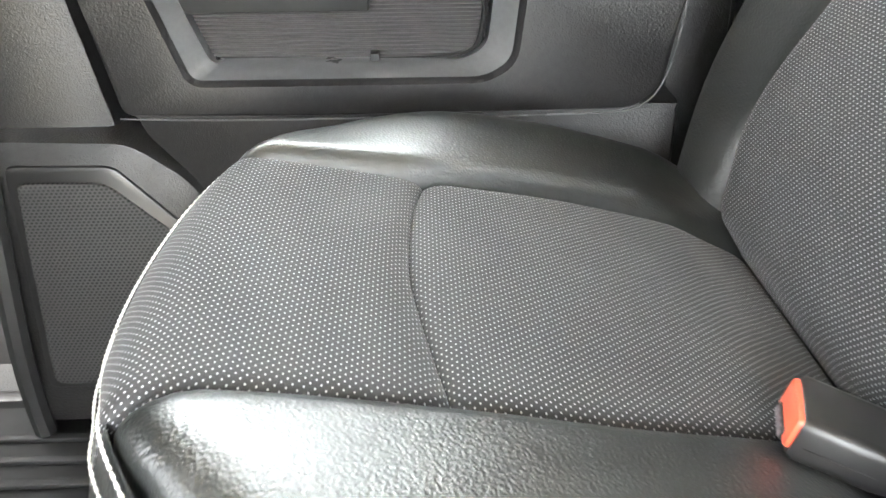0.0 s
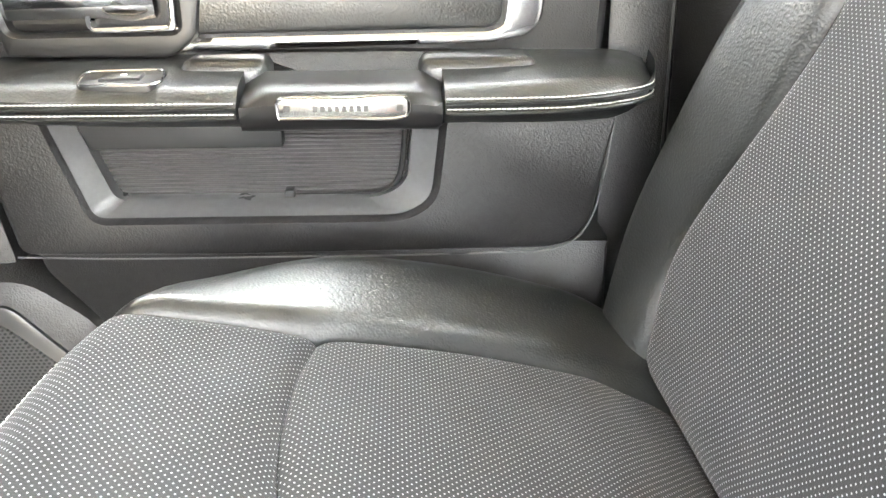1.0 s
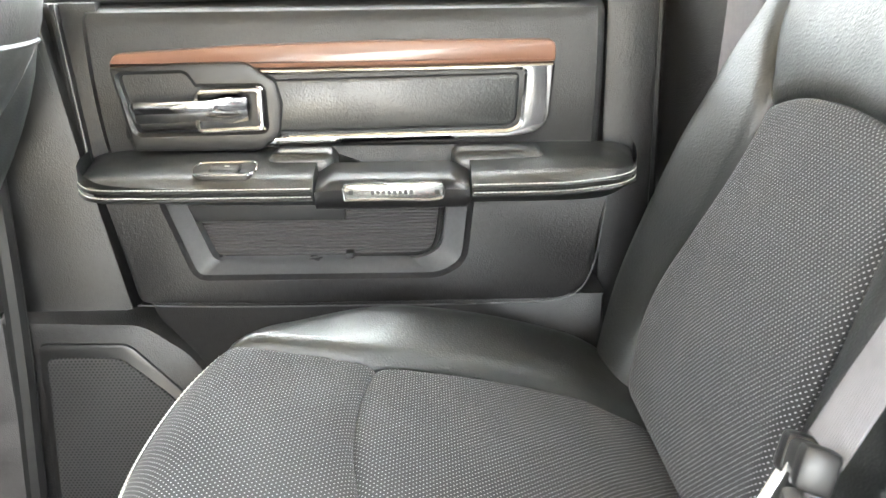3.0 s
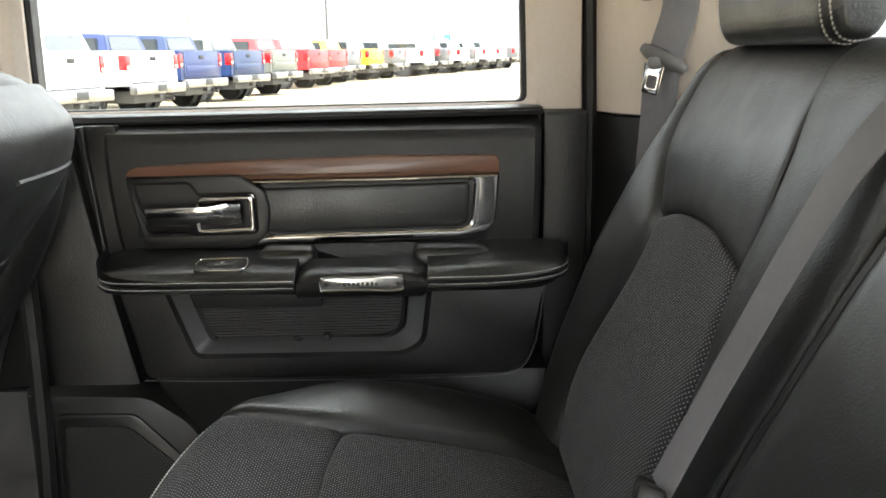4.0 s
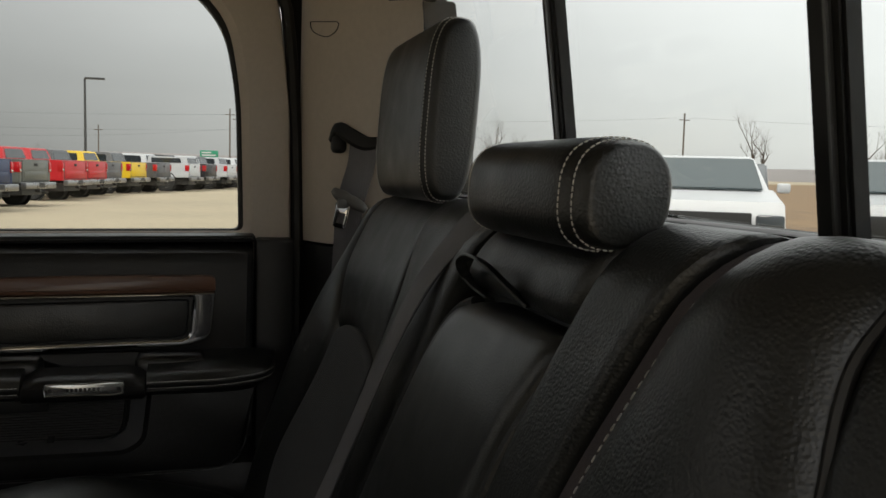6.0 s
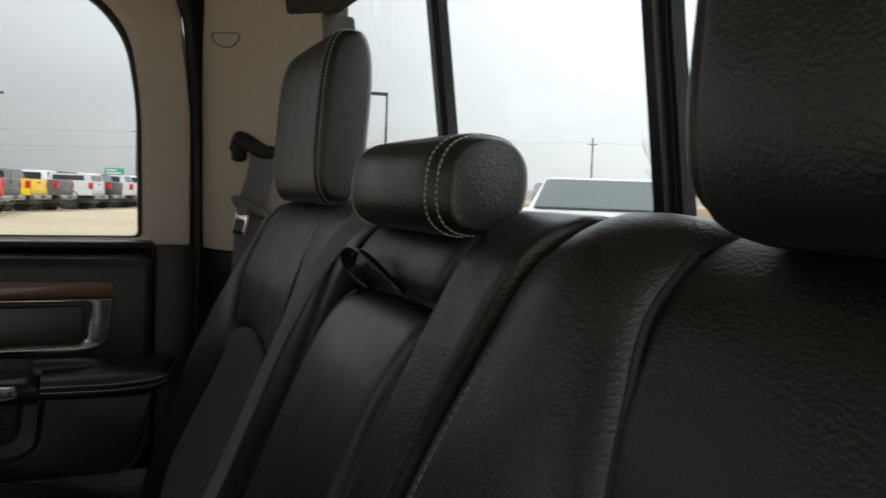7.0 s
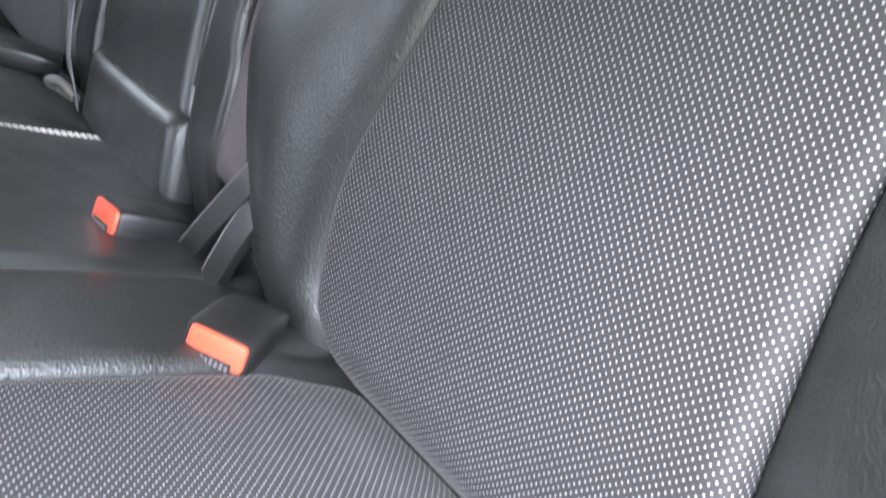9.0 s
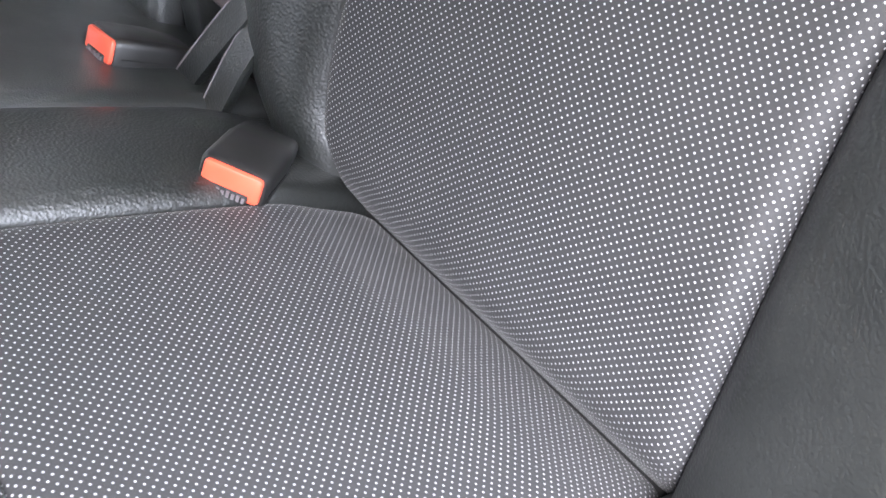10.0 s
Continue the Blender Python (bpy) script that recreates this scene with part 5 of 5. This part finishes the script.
def ridge(u, v):
    a = radians(lerp(-80, 120, u))
    r = lerp(420, 700, v)
    h = lerp(-0.5, 5 + 3 * noise.noise((u * 9, 0, 0)) + 1.0 * noise.noise((u * 60, 3, 0)), ease(v / 0.4)) if v < 0.4 else 6 + 3 * noise.noise((u * 9, 0, 0))
    return (r * math.sin(a), r * math.cos(a), h)


tagged(part("backdrop", surface(ridge, 160, 5), HILL), "low hazy wooded ridge", "hills", kind="structure")


def wheel(parent, x, y, r=0.40, w=0.26):
    t = part("wheel", lathe([(-w / 2, r * 0.55), (-w / 2, r * 0.93), (-w / 2 + 0.03, r), (w / 2 - 0.03, r), (w / 2, r * 0.93), (w / 2, r * 0.55)], (x, y, r), "y", 22), TYRE, parent, "black tyre")
    side = 1 if y > 0 else -1
    part("rim", lathe([(side * (w / 2 - 0.05), r * 0.2), (side * (w / 2 - 0.02), r * 0.58), (side * (w / 2 + 0.003), r * 0.6), (side * (w / 2 - 0.01), r * 0.5), (side * (w / 2 - 0.02), r * 0.22), (side * (w / 2 + 0.01), r * 0.15)], (x, y, r), "y", 16), SATIN, t, "silver rim")


def prism(profile, y0, y1, taper=0.0, z_top=None):
    """A body with the side outline (x, z) between y0 and y1, narrowing to its top by taper."""
    bm = bmesh.new()
    zs = [p[1] for p in profile]
    lo, hi = min(zs), max(zs)
    mid = (y0 + y1) / 2
    rings = []
    for y in (y0, y1):
        rings.append([bm.verts.new((x, mid + (y - mid) * (1 - taper * (z - lo) / (hi - lo)), z)) for x, z in profile])
    n = len(profile)
    for i in range(n):
        bm.faces.new((rings[0][i], rings[0][(i + 1) % n], rings[1][(i + 1) % n], rings[1][i]))
    bm.faces.new(rings[0][::-1])
    bm.faces.new(rings[1])
    bmesh.ops.recalc_face_normals(bm, faces=bm.faces)
    bmesh.ops.bevel(bm, geom=bm.edges[:], offset=0.025, segments=2, affect="EDGES")
    return bm


def pickup(label, colour, cap=None, cab=None):
    """A parked pickup truck; its tail at the origin, its nose at -x. cap: paint of a topper over the bed."""
    ob = thing("pickup_truck", label, "truck", "parked trucks")
    part("bed", prism([(0.0, 0.66), (0.0, 1.30), (-2.0, 1.32), (-2.0, 0.60)], -0.96, 0.96, 0.03), colour, ob)
    part("cab", prism([(-1.98, 0.54), (-1.98, 1.30), (-4.05, 1.30), (-4.3, 1.27), (-5.45, 1.19), (-5.6, 0.9), (-5.6, 0.6), (-5.5, 0.5)], -0.97, 0.97, 0.03), colour, ob)
    part("greenhouse", prism([(-2.02, 1.26), (-2.17, 1.69), (-2.4, 1.715), (-3.15, 1.725), (-3.4, 1.705), (-4.2, 1.27)], -0.88, 0.88, 0.2), cab or colour, ob, "painted cab roof")
    part("rear_window", prism([(-2.033, 1.34), (-2.145, 1.64), (-2.17, 1.64), (-2.055, 1.34)], -0.68, 0.68, 0.12), GLASS_DARK, ob, "dark rear window")
    for s in (-1, 1):
        part("side_window", prism([(-2.28, 1.28), (-2.36, 1.62), (-3.3, 1.635), (-3.9, 1.28)], s * 0.80 - 0.075, s * 0.80 + 0.075, 0.06), GLASS_DARK, ob, "dark side windows")
        lamp = part("tail_lamp", boxed(-0.16, 0.026, s * 0.90 - 0.065, s * 0.90 + 0.065, 0.95, 1.23, 0.02), LAMP_RED, ob, "red tail lamp")
        part("reversing_lens", boxed(0.020, 0.030, s * 0.90 - 0.045, s * 0.90 + 0.045, 0.97, 1.03, 0.004), SATIN, lamp, "pale reversing lens")
        wheel(ob, -1.05, s * 0.83)
        wheel(ob, -4.75, s * 0.83)
    part("windscreen", prism([(-3.43, 1.68), (-4.17, 1.295), (-4.205, 1.31), (-3.465, 1.70)], -0.80, 0.80, 0.13), SKY_GLASS, ob, "windscreen with the sky's reflection in its colour")
    part("tailgate", boxed(-0.01, 0.022, -0.78, 0.78, 0.72, 1.285, 0.02), colour, ob, "painted tailgate")
    part("tailgate_step", boxed(0.018, 0.030, -0.70, 0.70, 0.80, 0.98, 0.012), colour, ob, "pressed tailgate panel")
    part("tailgate_gap", boxed(-0.012, 0.006, -0.805, 0.805, 0.70, 1.29, 0.003), PIPING, ob, "dark tailgate gap")
    part("tailgate_handle", boxed(0.02, 0.035, -0.11, 0.11, 1.12, 1.20, 0.008), RUBBER, ob)
    part("hitch", boxed(0.02, 0.16, -0.05, 0.05, 0.40, 0.48, 0.01), STEEL, ob, "dark tow hitch")
    part("exhaust", tube([(-0.3, 0.55, 0.40), (0.08, 0.62, 0.38)], 0.035, 8), STEEL, ob)
    for s in (-1, 1):
        part("arch_or_blocker", lathe([(s * 0.93, 0.50), (s * 0.968, 0.50), (s * 0.972, 0.46), (s * 0.93, 0.44)], (-1.05, 0, 0.42), "y", 22), RUBBER, ob, "dark wheel arch")
    part("bumper", boxed(0.02, 0.20, -0.93, 0.93, 0.50, 0.68, 0.03), TRUCK_BUMPER, ob, "chrome step bumper")
    part("plate_recess", boxed(0.195, 0.206, -0.17, 0.17, 0.54, 0.67, 0.005), PIPING, ob)
    part("grille", boxed(-5.645, -5.60, -0.62, 0.62, 0.74, 1.08, 0.02), RUBBER, ob, "dark grille")
    part("front_bumper", boxed(-5.74, -5.58, -0.95, 0.95, 0.46, 0.70, 0.04), SATIN, ob, "bright front bumper")
    for s in (-1, 1):
        part("headlamp", boxed(-5.63, -5.52, s * 0.80 - 0.14, s * 0.80 + 0.14, 0.80, 1.06, 0.03), GLASS_DARK, ob, "headlamp")
        part("door_mirror", boxed(-3.98, -3.86, s * 1.04 - 0.075, s * 1.04 + 0.075, 1.27, 1.39, 0.03), colour, ob, "painted door mirror")
    part("chassis", boxed(-5.3, -0.1, -0.6, 0.6, 0.32, 0.56, 0.02), STEEL, ob, "dark underbody")
    if cap:
        part("topper", prism([(-0.05, 1.22), (-0.18, 1.60), (-2.0, 1.62), (-2.0, 1.22)], -0.90, 0.90, 0.15), cap, ob, "fibreglass bed cap")
        part("topper_window", prism([(-0.068, 1.32), (-0.155, 1.55), (-0.172, 1.55), (-0.085, 1.32)], -0.7, 0.7, 0.1), GLASS_DARK, ob, "dark cap window")
        for s in (-1, 1):
            part("topper_side_window", prism([(-0.36, 1.33), (-0.43, 1.54), (-1.8, 1.55), (-1.8, 1.33)], s * 0.84 - 0.07, s * 0.84 + 0.07, 0.06), GLASS_DARK, ob)
    return ob


WHITE, SILVER, BLUE, DEEP_BLUE = paint("white_paint", (0.55, 0.56, 0.57)), paint("silver_paint", (0.42, 0.43, 0.44)), paint("blue_paint", (0.012, 0.026, 0.10)), paint("navy_paint", (0.012, 0.028, 0.085))
RED_PAINT, YELLOW, GREY_PAINT, OLIVE, BLACK = paint("red_paint", (0.5, 0.015, 0.02)), paint("yellow_paint", (0.75, 0.5, 0.02)), paint("grey_paint", (0.09, 0.09, 0.095)), paint("olive_grey_paint", (0.11, 0.115, 0.10)), paint("black_paint", (0.015, 0.015, 0.017))
ROW = [(-6.04, 15.91, WHITE, "white"), (-5.64, 19.37, WHITE, "white"), (-5.43, 22.72, BLUE, "blue"), (-4.89, 25.95, DEEP_BLUE, "dark blue"), (-4.38, 29.26, OLIVE, "olive grey"), (-3.82, 34.07, RED_PAINT, "red"),
       (-3.34, 36.62, RED_PAINT, "red"), (-3.01, 39.66, GREY_PAINT, "dark grey"), (-2.15, 42.71, YELLOW, "yellow"), (-1.12, 45.04, GREY_PAINT, "dark grey"), (0.32, 47.75, WHITE, "white capped"), (1.21, 50.74, BLACK, "black"),
       (2.42, 53.19, WHITE, "white"), (2.95, 55.67, BLACK, "black"), (4.2, 58.2, SILVER, "silver"), (5.3, 61.0, WHITE, "white"), (6.6, 64.0, GREY_PAINT, "dark grey")]
for x, y, colour, word in ROW:
    truck = pickup(f"{word} pickup truck in the row, tail towards the lane", colour, SILVER if word == "white capped" else None)
    truck.matrix_world = pose(x, y, 0, 0, 0, -22.5 + random.uniform(-1.5, 1.5)) @ Matrix.Diagonal((1.1, 0.88, 1.1, 1))

for x, y, turn_deg, colour, word in ((5.25, 7.9, 58, WHITE, "white"), (7.35, 6.9, 50, SILVER, "silver")):
    truck = pickup(f"{word} pickup truck parked nose towards the cab's rear window", colour)
    truck.matrix_world = pose(x, y, 0, 0, 0, turn_deg) @ pose(5.6, 0, 0) @ Matrix.Diagonal((1, 1, 0.97, 1))
for x, y, colour, word in ((46, 42, WHITE, "white"), (49, 44, DEEP_BLUE, "dark blue"), (53, 45, SILVER, "silver"), (58, 50, GREY_PAINT, "grey")):
    truck = pickup(f"{word} pickup truck parked far off beyond the grass", colour)
    truck.matrix_world = pose(x, y, 0, 0, 0, 20)


def street_lamp(x, y, h, arm):
    ob = thing("street_lamp", "dark steel parking lot lamp with a flat head", "street lamp", "lot lamps", at=(x, y, 0))
    part("pole", tube([(x, y, 0), (x, y, h)], [0.11, 0.07], 10), STEEL, ob)
    part("head", boxed(x, x + arm, y - 0.15, y + 0.15, h - 0.06, h + 0.08, 0.03), STEEL, ob, "flat lamp head")


street_lamp(-6.9, 66.0, 7.1, 1.3)
street_lamp(18.5, 58.0, 8.0, -1.4)
for x, y in ((52, 64), (57, 66), (63, 68)):
    street_lamp(x, y, 4.2, -0.9)

for x, y, h in ((3.9, 95.0, 7.2), (4.9, 100.0, 7.0), (-28, 110, 6.0), (-11, 118, 6.0), (44, 74, 7.2), (-52, 96, 7)):
    pole = thing("utility_pole", "weathered wooden utility pole", "utility pole", "utility poles", at=(x, y, 0))
    part("post", tube([(x, y, 0), (x, y, h)], [0.10, 0.07], 8), BARK, pole)
    part("crossarm", boxed(x - 0.5, x + 0.5, y - 0.06, y + 0.06, h - 0.66, h - 0.58, 0.01), BARK, pole)
for a, b in (((-52, 96, 6.4), (3.9, 95, 6.6)), ((-52, 96, 5.2), (3.9, 95, 5.0)), ((3.9, 95, 6.6), (44, 74, 6.8)), ((44, 74, 6.8), (90, 56, 6.8)), ((-28, 110, 4.2), (4.9, 100, 5.4))):
    pts = [(lerp(a[0], b[0], t), lerp(a[1], b[1], t), lerp(a[2], b[2], t) - 1.1 * 4 * t * (1 - t) * 0.5) for t in [i / 12 for i in range(13)]]
    tagged(part("power_line", tube(pts, 0.007, 5), STEEL), "thin sagging overhead cable", "cable", "power lines")

sign = thing("road_sign", "green road sign with pale bars on two posts", "sign", at=(1.6, 78, 0))
part("panel", boxed(0.8, 2.3, 77.95, 78.0, 2.02, 2.6, 0.02), SIGN_GREEN, sign)
for x in (1.1, 2.0):
    part("post", boxed(x - 0.06, x + 0.06, 78.0, 78.1, 0, 2.55, 0.01), STEEL, sign)
for zz, x0, x1 in ((2.36, 0.95, 1.7), (2.14, 0.95, 2.1)):
    part("bar", boxed(x0, x1, 77.93, 77.952, zz, zz + 0.12), WHITE, sign)


def bare_tree(seed, h):
    """A leafless tree: trunk, limbs and twigs as tapered tubes."""
    rng = random.Random(seed)
    trunk, twigs = bmesh.new(), bmesh.new()

    def grow(p, d, length, r, level, bm):
        pts, rs = [p], [r]
        q, way = p.copy(), d.copy()
        for i in range(4):
            way = (way + Vector((rng.uniform(-0.18, 0.18), rng.uniform(-0.18, 0.18), rng.uniform(-0.02, 0.14)))).normalized()
            q = q + way * length / 4
            pts.append(q.copy())
            rs.append(r * (1 - 0.16 * (i + 1)))
        tube(pts, rs, 6 if level < 2 else 4, bm)
        if level < 4:
            for k in range(5 if level == 0 else 4):
                t = rng.randint(2, 4) if level else rng.randint(1, 4)
                spread = Vector((rng.uniform(-1, 1), rng.uniform(-1, 1), rng.uniform(0.15, 0.9)))
                grow(pts[t], (way * 0.5 + spread.normalized() * 0.8).normalized(), length * rng.uniform(0.45, 0.7), rs[t] * 0.7, level + 1, twigs)

    grow(Vector((0, 0, 0)), Vector((0, 0, 1)), h * 0.5, h * 0.034, 0, trunk)
    return trunk, twigs


first = {}
TREES = [(44, 62.5, 1, 1.0), (60, 72, 2, 0.95), (65, 76, 1, 1.05), (30, 80, 2, 0.75), (23, 66, 1, 0.85), (27, 74, 2, 0.6), (72, 80, 2, 1.0), (36, 82, 1, 0.6), (-30, 112, 2, 0.7), (-20, 130, 1, 0.6), (80, 84, 1, 1.0)]
for n_tree, (x, y, kind, size) in enumerate(TREES):
    if kind not in first:
        tree = thing("tree", "leafless grey tree beyond the lot", "tree", "bare trees")
        t_bm, w_bm = bare_tree(kind * 7, 7.0)
        part("trunk", t_bm, BARK, tree)
        part("crown", w_bm, BARK, tree, "bare twigs")
        first[kind] = tree
        tree.matrix_world = pose(x, y, 0) @ Matrix.Scale(size, 4)
    else:
        made = copy_thing(first[kind], pose(x, y, 0, 0, 0, 57 * n_tree))
        made.scale = (size, size, size)
